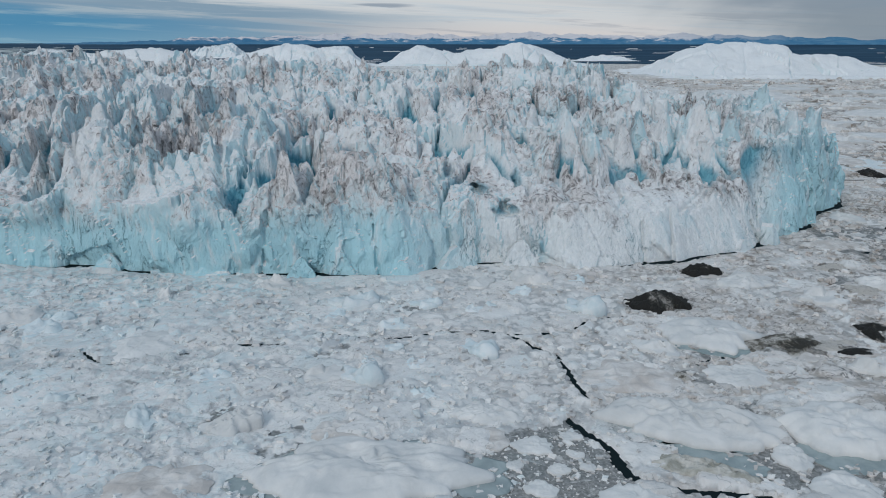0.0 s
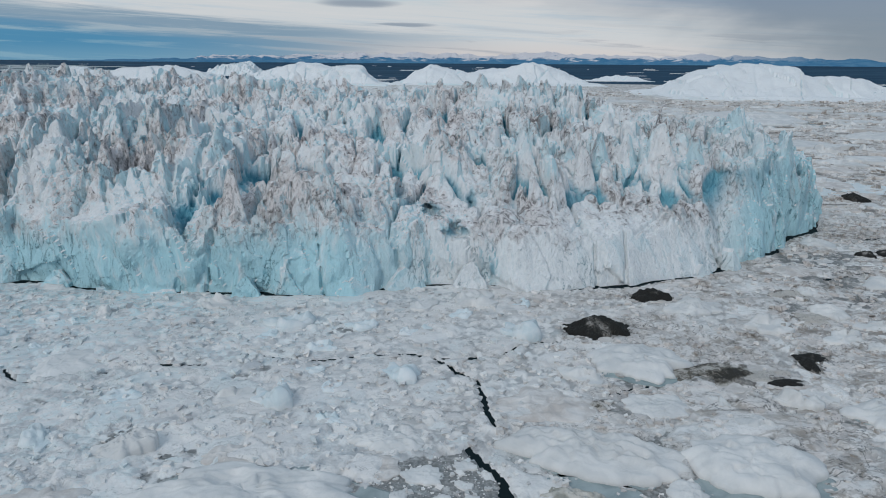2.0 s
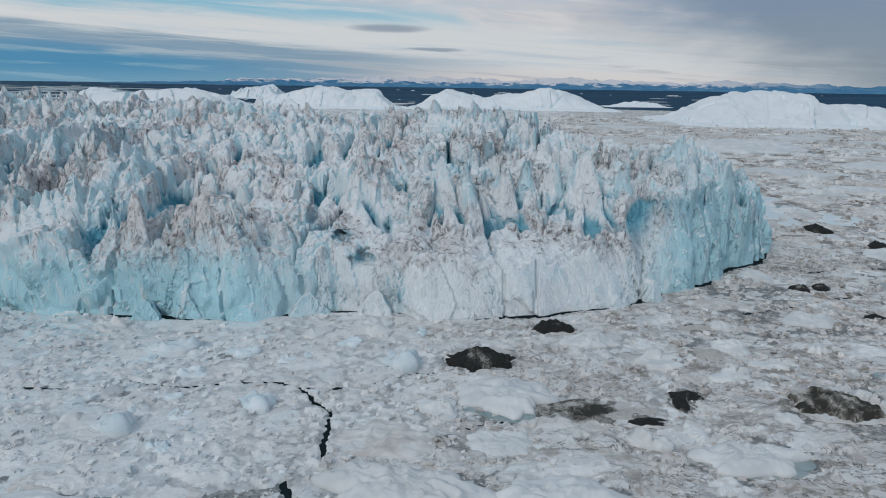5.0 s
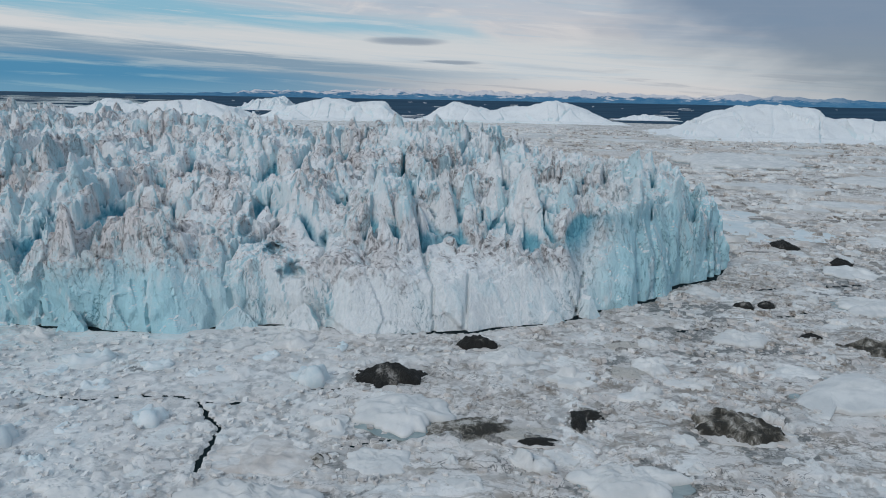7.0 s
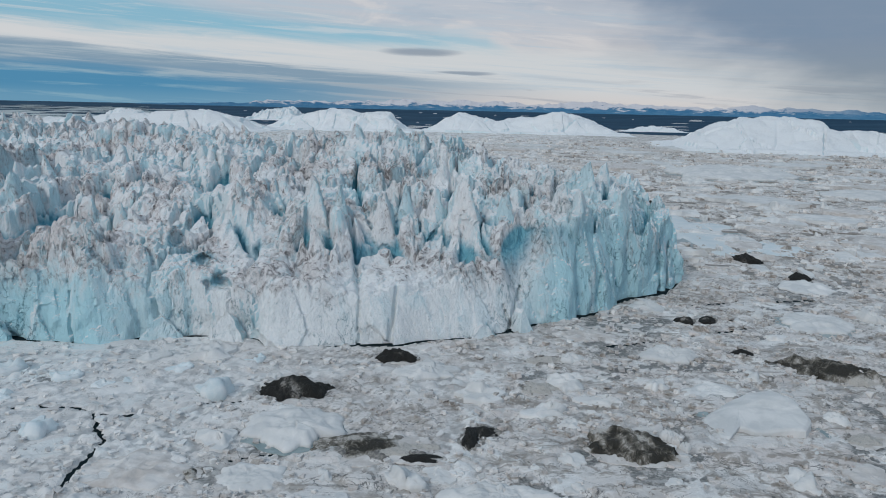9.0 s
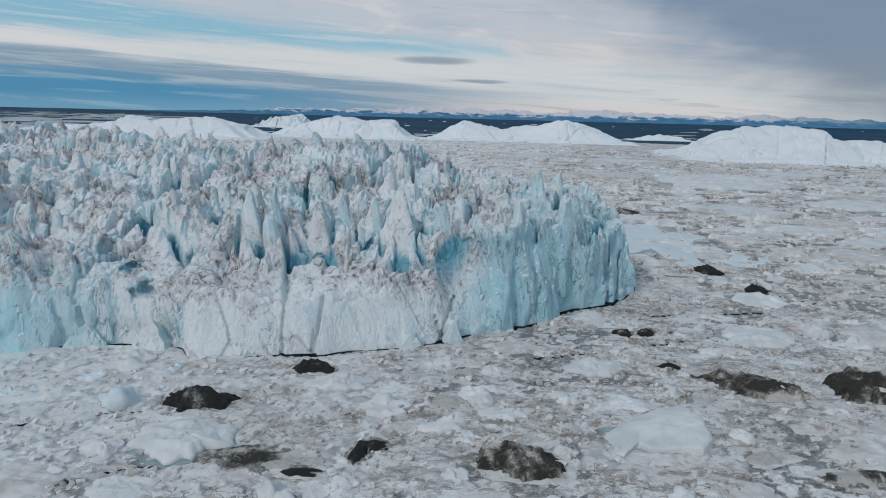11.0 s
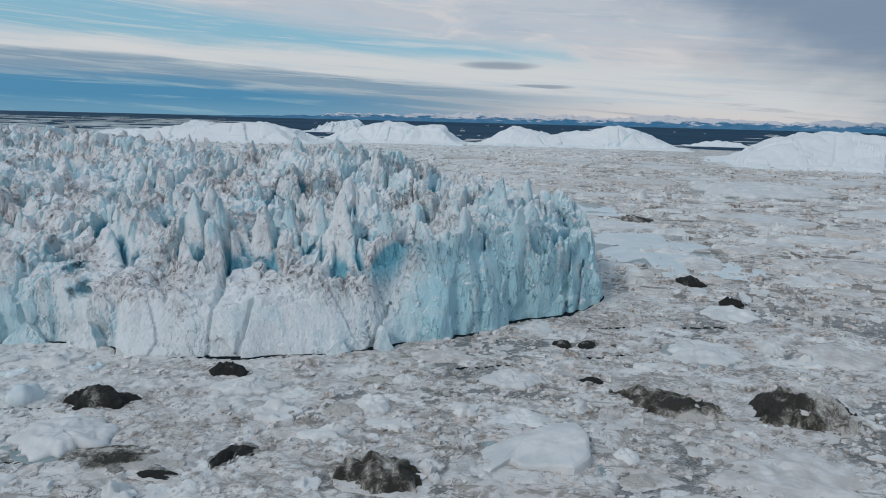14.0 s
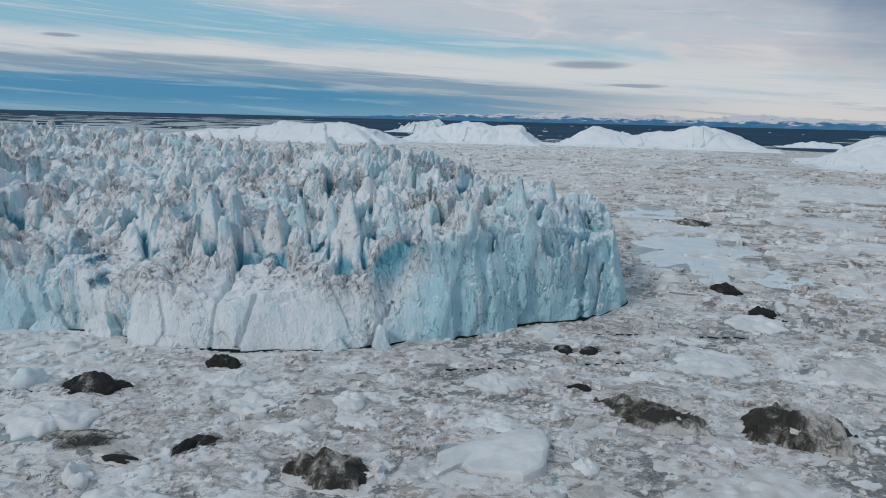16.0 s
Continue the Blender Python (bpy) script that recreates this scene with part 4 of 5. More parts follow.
def build_brash():
    ys = list(np.arange(-130.0, 51.0, 1.4)) + [52.0]
    while ys[-1] < 2300:
        ys.append(ys[-1] + max(0.52, 0.0048 * ys[-1], 0.006 * (ys[-1] - 120)))
    ys = np.array(ys, np.float32)
    u = np.linspace(0, 1, 590).astype(np.float32)
    far = np.maximum(ys, 52)
    left = np.minimum(-0.66 * far - 12, 172 - 1.24 * (far - 32))
    right = np.maximum(np.maximum(0.66 * far + 10, 100 + 0.52 * far), 196 + 0.29 * far)
    left, right = left - 130 * ramp01(ys, 58, 10), right + 130 * ramp01(ys, 58, 10)
    x = (left + (right - left) * u[:, None]).astype(np.float32)
    y = np.broadcast_to(ys, x.shape)
    h, piece, joint, mush = brash_form(x, y)
    keep = inside_distance(OUTLINE, x, y) < 3
    ids = np.arange(x.size).reshape(x.shape)
    f = np.stack([ids[:-1, :-1], ids[1:, :-1], ids[1:, 1:], ids[:-1, 1:]], -1)
    ok = keep[:-1, :-1] | keep[1:, 1:]
    verts = np.stack([x, y, h], -1).reshape(-1, 3)
    silt = np.zeros(x.shape, np.float32)
    for spots in SILTY.values():
        for sx, sy, ax, ay, sh, turn in spots:
            c, q = math.cos(radians(turn)), math.sin(radians(turn))
            u, w = (x - sx) * c + (y - sy) * q, (y - sy) * c - (x - sx) * q
            silt = np.maximum(silt, 1 - ramp01(np.hypot(u / (ax * 1.7 + 1.5), w / (ay * 1.6 + 1.5)), 0.3, 1.0))
    ob = new("brash_ice", mesh_np("brash_ice", verts, f[ok], BRASH, True, silt=silt, piece=piece, joint=joint, mush=mush))
    tagged(ob, "packed white and grey brash ice floating on the sea", "ice", kind="stuff")


def brash_height(x, y):
    return brash_form(x, y)[0]


def slabs(x, y, size, seed, lean):
    """Broken slabs: closeness to the joint, a random number of the piece, and its own tilted plane."""
    f1, f2, who, ox, oy = cells(x / size, y / (0.85 * size), seed, 1.0)
    k = np.floor(who * 65535)
    a, b, c = (lattice(k, k, m, seed) - 0.5 for m in (1, 2, 3))
    return f2 - f1, who, c + lean * (a * ox + b * oy)


def brash_form(x, y):
    """The pack: its height, and for every point the piece it belongs to, how near a joint it lies and how slushy it is."""
    wx, wy = x + 0.9 * layered(x / 8, y / 8, 3, 81), y + 0.9 * layered(x / 8, y / 8, 3, 82)
    e1, p1, z1 = slabs(wx, wy, 1.35, 8, 1.6)
    e2, p2, z2 = slabs(wx + 0.2 * wy, wy, 3.3, 10, 1.8)
    e3, p3, z3 = slabs(wx, wy - 0.15 * wx, 8.5, 9, 1.3)
    field = layered(x / 30, y / 24, 4, 91)
    mid = layered(x / 9 + 5, y / 8, 3, 92)
    third = ramp01(p3 + 0.5 * field, 0.62, 0.68)
    second = (1 - third) * ramp01(p2 + 0.6 * mid, 0.46, 0.52)
    first = 1 - third - second
    edge = first * e1 * 1.35 + second * e2 * 3.3 + third * e3 * 8.5
    piece = first * p1 + second * p2 + third * p3
    low = ramp01(edge, 0.0, 0.5)
    h = 0.10 + low * (first * (0.30 + 0.38 * z1) + second * (0.55 + 0.55 * z2) + third * (0.55 + 0.6 * z3 + 0.12 * z2)) + 0.28 * field
    h = h + 0.06 * layered(x / 1.1, y / 1.1, 2, 93)
    small, who = low * (0.4 + 0.6 * p1), p1
    # open slush: fine mush just above the water
    jag = layered(x / 2.5, y / 2.5, 3, 95)
    patch = np.full(x.shape, -99.0, np.float32)
    for poly in SLUSH:
        patch = np.maximum(patch, inside_distance(poly, x, y))
    loose = layered(x / 21 + 9, y / 17, 4, 98) + 0.36 * ramp01(x - 0.15 * y, -5, 80) + 0.10 * ramp01(x, 120, 220) - 0.30 + 0.12 * ramp01(y, 260, 500)
    mush = np.maximum(ramp01(patch + 2.5 * jag, -0.5, 1.0), 0.85 * ramp01(loose, 0.17, 0.35))
    for listing in (FLOES, FLOES_AFAR):
        for kind, spots in listing.items():
            for sx, sy, ax, ay, sh, turn in spots:
                if ax > 8 and kind in ("snow", "silt", "teal"):
                    c, q = math.cos(radians(turn)), math.sin(radians(turn))
                    u, w = ((x - sx) * c + (y - sy + 0.10 * ay) * q) / (ax + 1.2), ((y - sy + 0.10 * ay) * c - (x - sx) * q) / (ay + 1.2)
                    mush = np.maximum(mush, 0.8 * ramp01(np.hypot(u, w) + 0.5 * jag, 1.15, 0.95))
    h = h * (1 - mush) + mush * (0.07 + 0.16 * small * ramp01(who, 0.45, 0.8) + 0.05 * jag)
    h = np.maximum(h, 0.03 + 0.05 * small + 0.14 * ramp01(x, 34, 8) * (1 - mush))
    cx, cy = x + 0.9 * layered(x / 5, y / 5, 3, 96), y + 0.9 * layered(x / 5, y / 5, 3, 97)
    bridge = layered(x / 5 + 3, y / 5, 2, 94)
    for half, line in CRACKS:
        h = np.where(line_distance(line, cx, cy) < 0.95 * half * (1 + (0.8 if half < 0.6 else 0.4) * jag - (0.9 if half < 0.4 else 0.15 if half < 0.6 else 0.0) * ramp01(bridge, 0.2, 0.45)), -0.5, h)
    d = -berg_plan(x, y)
    gap = -0.5 + 1.9 * ramp01(x, 44, 66) * ramp01(x, 108, 98) + 0.25 * ramp01(x, 112, 122) * ramp01(x, 165, 150)
    gap = gap + (0.35 + 0.7 * jag) * ramp01(x, 32, 26)
    edge = ramp01(d + 0.25 * jag, gap - 0.5, gap + 0.5)
    h = np.where((d > -4.5) & (x > -150), h * edge - 0.6 * (1 - edge), h)
    # narrow leads and grey slush far out
    lead = ridged(x / 120 + 3, y / 95, 3, 100, 0.4) * ramp01(y, 300, 450)
    h = np.where(lead > 0.955, -0.4, h)
    drab = ramp01(layered(x / 70, y / 75, 4, 101), 0.05, 0.22) * ramp01(y, 230, 330)
    h = np.where(h > 0, h * (1 - 0.4 * drab) + 0.05 * drab, h)
    # the pack ends in a ragged edge towards the open sea
    h = np.where(np.hypot(x - 90, y) + 900 * layered(x / 400, y / 260, 4, 99) > 1980 + 900 * ramp01(-x, 500, 1100), -0.6, h)
    return np.clip(h, -0.6, 3.2), piece, 1 - ramp01(edge, 0.05, 0.42), np.clip(mush + 0.5 * drab, 0, 1)


build_brash()


# ---- loose lumps of ice lying on the pack ----
def build_chunks(count=52000):
    rnd = np.random.RandomState(3)
    y = np.where(rnd.rand(count) < 0.66, 55 + 330 * rnd.rand(count) ** 1.5, 300 + 1200 * rnd.rand(count) ** 1.3)
    x = (-0.66 * y - 12) + rnd.rand(count) * (np.maximum(100 + 0.60 * y, 196 + 0.29 * y) + 0.66 * y + 12)
    size = 0.25 * np.exp(0.70 * rnd.randn(count)) * (1 + y / 180)
    dense = layered(x / 14, y / 12, 3, 120) + 0.35 * rnd.randn(count)
    ok = (inside_distance(OUTLINE, x, y) < -1.5) & (dense > -0.1)
    x, y, size = x[ok], y[ok], np.clip(size[ok], 0.16, np.clip(y[ok] / 130, 0.55, 5.0))
    z = brash_height(x, y)
    ok = z > -0.1
    for listing in (FLOES, FLOES_AFAR, SILTY):
        for spots in listing.values():
            for sx, sy, ax, ay, sh, turn in spots:
                ok &= np.hypot((x - sx) / ax, (y - sy) / ay) > 0.95
    x, y, z, size = x[ok], y[ok], z[ok], size[ok]
    px, py = 5 + 24 * rnd.rand(900), 76 + 28 * rnd.rand(900)
    ok = inside_distance(SLUSH[0], px, py) > 0.4
    px, py = px[ok], py[ok]
    x, y, z = np.concatenate([x, px]), np.concatenate([y, py]), np.concatenate([z, brash_height(px, py)])
    size = np.concatenate([size, np.clip(0.16 * np.exp(0.6 * rnd.randn(len(px))), 0.1, 0.7)])
    n = len(x)
    box = np.array([(i, j, k) for k in (-1, 1) for j in (-1, 1) for i in (-1, 1)]) * 0.62
    tri = np.array([(0, 2, 3), (0, 3, 1), (4, 5, 7), (4, 7, 6), (0, 1, 5), (0, 5, 4), (2, 6, 7), (2, 7, 3), (0, 4, 6), (0, 6, 2), (1, 3, 7), (1, 7, 5)])
    v = box[None] * (0.45 + 0.9 * rnd.rand(n, 8, 3))
    v[..., 2] += 0.5 * v[..., 0] * (rnd.rand(n, 1) - 0.5) + 0.5 * v[..., 1] * (rnd.rand(n, 1) - 0.5)
    v = v * np.stack([0.8 + 0.7 * rnd.rand(n), 0.7 + 0.5 * rnd.rand(n), 0.35 + 0.45 * rnd.rand(n)], -1)[:, None]
    a = rnd.rand(n) * 6.283
    c, d = np.cos(a)[:, None], np.sin(a)[:, None]
    v = np.stack([v[..., 0] * c - v[..., 1] * d, v[..., 0] * d + v[..., 1] * c, v[..., 2]], -1) * size[:, None, None]
    v += np.stack([x, y, z + 0.12 * size], -1)[:, None]
    f = tri[None] + 8 * np.arange(n)[:, None, None]
    ob = new("loose_ice_lumps", mesh_np("loose_ice_lumps", v.reshape(-1, 3), f.reshape(-1, 3), CHUNK, False))
    tagged(ob, "small white and grey lumps of ice scattered on the pack", "ice", kind="stuff")



# ---- floes and bergy bits ----
def floe_mesh(name, ax, ay, h, mat, seed, rugged=0.25, tilt=0.0, peak=1.0, rings=18, spokes=56, sharp=0.22, facets=0.0):
    """A floating lump of ice with a ragged outline, a rolling top and an undercut rim."""
    r = np.concatenate([np.linspace(0, 1, rings) ** 0.8, [1.03, 1.0]])
    a = np.linspace(0, 2 * np.pi, spokes + 1)[:-1]
    rr, aa = np.meshgrid(r, a, indexing="ij")
    o = seed * 7.31
    edge = 1 + sharp * layered(np.cos(aa) * 1.6 + o, np.sin(aa) * 1.6 + o, 3, 131) + 0.16 * layered(np.cos(aa) * 4.4 + o, np.sin(aa) * 4.4 - o, 3, 132)
    x, y = ax * rr * edge * np.cos(aa), ay * rr * edge * np.sin(aa)
    span = max(2.0, min(ax, ay))
    swell = layered(x / span + o, y / span - o, 3, 133)
    knobs = ridged(x / (0.5 * span) - o, y / (0.5 * span) + o, 3, 134) - 0.6
    fall = 1 - np.clip(rr, 0, 1) ** (2.2 + 3.0 / peak)
    z = h * (0.30 + 0.70 * fall) * (0.8 + 0.9 * rugged * swell) + h * rugged * knobs * fall * 1.6 + tilt * h * (x / ax) * 0.7
    if facets:
        z = z + facets * h * fall * tilted(x + o, y - o, 0.55 * span, 0.42 * span, 9, 1.0, 0.9 / span, 0.5)
    z = np.maximum(z, 0.10 * h + 0.12)
    z[-2] = 0.15
    z[-1] = -0.5
    v = np.stack([x, y, z], -1).reshape(-1, 3)
    i = np.arange(len(r) - 1)[:, None] * spokes
    j = np.arange(spokes)[None]
    k = (j + 1) % spokes
    f = np.stack([i + j, i + spokes + j, i + spokes + k, i + k], -1).reshape(-1, 4)
    return mesh_np(name, v, f, mat)


def mound_mesh(name, ax, ay, h, mat, seed, bare):
    """A silt-laden mound: a pile of leaning slabs with a ragged outline; grit runs over it in bands, bare is the share of washed ice."""
    n = 72 if ax > 5 else 40
    u, w = np.meshgrid(np.linspace(-1.45, 1.45, n), np.linspace(-1.45, 1.45, n), indexing="ij")
    x, y = u * ax, w * ay
    o = 13.7 * seed
    r = np.hypot(u, w) + 0.42 * layered(x / (0.8 * ax) + o, y / (0.8 * ay) - o, 3, 161) + 0.30 * layered(x / 1.6 + o, y / 1.6, 3, 162)
    body = np.clip(1.02 - r, -0.3, 1)
    size = max(1.4, 0.42 * min(ax, ay))
    crags = pinnacles(x + o, y - o, 1.5 * size, size, 163, 1.1, 0.35) / size + 0.5
    split = pinnacles(x - o, y + o, 0.6 * size, 0.45 * size, 164, 1.0, 0.4) / size
    z = h * (0.22 * ramp01(body, -0.05, 0.2) + 0.75 * np.clip(body, 0, 1) + np.clip(1.6 * body, 0, 1) * (0.62 * crags + 0.5 * split))
    z = np.where(body < -0.02, -0.5, np.maximum(z, 0.05))
    slant = 0.6 + 1.2 * math.sin(seed * 2.4)
    band = (x * math.sin(slant) + y * math.cos(slant)) / min(ax, ay)
    grit = 0.62 - bare + 0.95 * layered(band * 1.3 + o, (x * math.cos(slant) - y * math.sin(slant)) / (2.5 * min(ax, ay)), 3, 165) + 0.25 * layered(x / 1.3, y / 1.3 + o, 3, 166)
    ids = np.arange(n * n).reshape(n, n)
    f = np.stack([ids[:-1, :-1], ids[1:, :-1], ids[1:, 1:], ids[:-1, 1:]], -1)
    f = f[(body[:-1, :-1] > -0.1) | (body[1:, 1:] > -0.1)]
    used, back = np.unique(f, return_inverse=True)
    v = np.stack([x, y, z], -1).reshape(-1, 3)[used]
    return mesh_np(name, v, back.reshape(-1, 4), mat, False, grit=grit.ravel()[used])


def floe(kind, x, y, ax, ay, h, turn, seed):
    mats = {"lump": PINK, "snow": SNOW, "block": SNOW, "slab": SNOW, "pink": PINK, "silt": OLIVE, "dirty": DIRTY, "dark": DARK, "teal": SHELF}
    names = {"lump": "ice_boulder", "snow": "ice_floe", "block": "tilted_ice_block", "slab": "tilted_ice_slab", "pink": "stained_ice_floe", "silt": "silty_ice_floe", "dirty": "silty_ice_mound", "dark": "black_ice_mound",
             "teal": "ice_floe"}
    labels = {"lump": "rounded dull white ice boulder beside a silty mound", "snow": "smooth white snow-covered ice floe amid brash ice", "block": "tilted white ice block with a pale blue side", "slab": "large white tilted ice slab beside a meltwater pool",
              "pink": "low rosy-grey dust-stained ice floe", "silt": "pale floe with a dirty silt-streaked rim", "dirty": "grey-brown silt-laden ice mound with washed white ice",
              "dark": "nearly black silt-covered ice mound on the pack", "teal": "flat pale floe with a turquoise meltwater pool"}
    rugged = {"lump": 0.3, "snow": 0.30, "block": 0.25, "slab": 0.16, "pink": 0.35, "silt": 0.4, "teal": 0.2}.get(kind, 0.3)
    tilt = {"block": 0.7, "slab": -0.45}.get(kind, 0.0)
    me = None if kind in ("dark", "dirty") else floe_mesh(names[kind], ax, ay, h, mats[kind], seed, rugged, tilt, 1.4, rings=26 if ax > 5 else 16, spokes=84 if ax > 5 else 52, facets={"snow": 0.22, "pink": 0.25}.get(kind, 0.0), sharp=1.1 if kind == "teal" else 0.42)
    if kind in ("dark", "dirty"):
        me = mound_mesh(names[kind], ax * 1.05, ay * 1.05, 1.1 * h, mats[kind], seed, -0.45 if kind == "dark" else 0.48 if h <= 1.0 else 0.05)
    ob = tagged(new(names[kind], me), labels[kind], "ice floe" if kind not in ("dirty", "dark") else "dirty ice")
    ob.matrix_world = pose(x, y, 0.25, 0, 0, turn)
    if kind in ("teal", "silt") or (kind == "snow" and ax > 8 and h > 2.1):
        pool = new("meltwater_ledge", floe_mesh("meltwater_ledge", ax * 1.08, ay * (1.6 if kind == "silt" else 1.10), 0.30, TEAL, seed + 0.4, 0.1, 0, 2.0, 8, 40))
        pool.parent = ob
        pool.matrix_basis = pose(0.10 * ax, 1.3 * ay, -0.12) if kind == "silt" else pose(0.05 * ax, -0.10 * ay, -0.12)
        tagged(pool, "submerged turquoise-grey ice ledge")
    if kind in ("dark", "dirty") and y < 260:
        collar = new("ice_collar", floe_mesh("ice_collar", ax * 1.25, ay * 1.3, 0.35 + 0.08 * h, PINK, seed + 0.3, 0.3, 0, 2.0, 10, 56, 0.5, 0.4))
        collar.parent = ob
        collar.matrix_basis = pose(0.12 * ax, -0.08 * ay, -0.12)
        tagged(collar, "pale stained rim of ice round the silt")
    if kind == "teal":
        pool = new("meltwater_pool", floe_mesh("meltwater_pool", ax * 0.45, ay * 0.12, 0.3, TEAL, seed + 0.7, 0.05, 0, 3.0, 8, 40))
        pool.parent = ob
        pool.matrix_basis = pose(0.1 * ax, -0.15 * ay, 0.55 * h)
    return ob


number = 1
for listing in (FLOES, FLOES_AFAR, SILTY):
    for kind, spots in listing.items():
        for spot in spots:
            floe(kind, *spot, number)
            number += 1


def ice_slab():
    """The tilted slab: a flat plate with a raised edge, a spur, and shallow meltwater round it."""
    rim = [(-10.8, -1.1), (-7.6, 3.4), (-2.9, 8.7), (2.4, 11.0), (7.4, 12.0), (9.6, 6.0), (10.4, -2.0), (7.4, -7.0), (2.6, -6.8), (-2.2, -7.2), (-4.4, -5.2), (-7.5, -10.0), (-9.0, -9.4)]
    bm = bmesh.new()
    top, mid, low = [], [], []
    for k, (x, y) in enumerate(rim):
        z = 1.2 + 0.09 * (x + 4) - 0.03 * y + (1.1 if 3 <= k <= 5 else 0)
        top.append(bm.verts.new((x * 0.93, y * 0.93, z)))
        mid.append(bm.verts.new((x, y, z - 0.5)))
        low.append(bm.verts.new((x * 1.02, y * 1.02, -0.5)))
    n = len(rim)
    peak = [bm.verts.new(p) for p in ((-2.5, 2.5, 2.3), (3.0, 4.5, 3.6), (6.0, 2.0, 2.9))]
    near = [min(peak, key=lambda p: (p.co.xy - t.co.xy).length) for t in top]
    bm.faces.new(peak[::-1])
    for k in range(n):
        j = (k + 1) % n
        bm.faces.new((top[k], top[j], near[k]))
        if near[j] is not near[k]:
            bm.faces.new((top[j], near[j], near[k]))
        bm.faces.new((mid[k], mid[j], top[j], top[k]))
        bm.faces.new((low[k], low[j], mid[j], mid[k]))
    bmesh.ops.recalc_face_normals(bm, faces=bm.faces[:])
    bmesh.ops.triangulate(bm, faces=bm.faces[:])
    bmesh.ops.subdivide_edges(bm, edges=bm.edges[:], cuts=4, use_grid_fill=True)
    bmesh.ops.smooth_vert(bm, verts=bm.verts[:], factor=0.5, use_axis_x=True, use_axis_y=True, use_axis_z=True)
    for v in bm.verts:
        v.co.z += 0.35 * noise.noise(v.co * 0.22) + 0.12 * noise.noise(v.co * 0.9)
        v.co.x += 0.2 * noise.noise(v.co * 0.5 + Vector((5, 0, 0)))
    bm.normal_update()
    me = bpy.data.meshes.new("tilted_ice_slab")
    bm.to_mesh(me)
    bm.free()
    me.materials.append(SNOW)
    ob = tagged(new("tilted_ice_slab", me), "large white tilted ice slab beside a meltwater pool", "ice floe")
    ob.matrix_world = pose(145.6, 154.6, 0.15)
    for x, y, ax, ay, turn in ((-7.5, 4.6, 4.6, 3.2, 40), (3.5, 12.6, 5.0, 2.2, 5), (11.2, 2.0, 2.4, 6.5, 12), (4.0, -8.2, 6.0, 2.0, 0)):
        pool = tagged(new("meltwater_pool", floe_mesh("meltwater_pool", ax, ay, 0.28, TEAL, x, 0.05, 0, 3.0, 8, 40)), "shallow grey-turquoise meltwater over ice")
        pool.parent = ob
        pool.matrix_basis = pose(x, y, 0.02, 0, 0, turn)


ice_slab()


build_chunks()


def scatter_floes():
    """Nameless floes of two to six metres between the large ones, and bigger ones far out."""
    rnd = np.random.RandomState(11)
    kinds = []
    for k in range(12):
        mat, name, label = ((SNOW, "small_ice_floe", "small white floe frozen into the brash"), (PINK, "small_stained_floe", "small rosy-grey floe frozen into the brash"), (BLUE, "small_blue_floe", "small pale blue broken block of ice in the brash"))[(0, 0, 1, 2)[k % 4]]
        kinds.append((floe_mesh(name, 1.0, 0.8, 0.30 + 0.08 * (k % 3), mat, 40 + k, 0.6, 0.5 * (k % 2), 1.2, 11, 30, 0.7, 1.1), name, label))
    taken = [(145.6, 154.6, 12.0)] + [(s[0], s[1], max(s[2], s[3])) for listing in (FLOES, FLOES_AFAR, SILTY) for spots in listing.values() for s in spots]
    made = 0
    while made < 460:
        y = 62 + 700 * rnd.rand() ** 2.2
        x = (-0.62 * y - 5) + rnd.rand() * (max(0.6 * y, 180 + 0.28 * y) + 0.62 * y + 5)
        size = (1.3 + 2.4 * rnd.rand() ** 2) * (1 + y / 380)
        if any(math.hypot(x - a, y - b) < c + 0.8 * size for a, b, c in taken):
            continue
        at = np.array([x]), np.array([y])
        if any(line_distance(line, *at)[0] < size + 0.6 for half, line in CRACKS):
            continue
        if inside_distance(OUTLINE, *at)[0] > -2 - size or brash_height(*at)[0] < -0.2:
            continue
        pick = rnd.randint(12)
        if pick % 4 == 2 and x < 35 or pick % 4 == 3 and x > 60:
            pick = 3 if x < 35 else pick - 2
        me, name, label = kinds[pick]
        ob = tagged(new(name, me), label, "ice floe", "scattered small floes")
        ob.matrix_world = pose(x, y, 0.12, 0, 0, 360 * rnd.rand()) @ Matrix.Diagonal((size, size, size * (0.7 + 0.6 * rnd.rand()), 1))
        taken.append((x, y, size * 0.8))
        made += 1


scatter_floes()


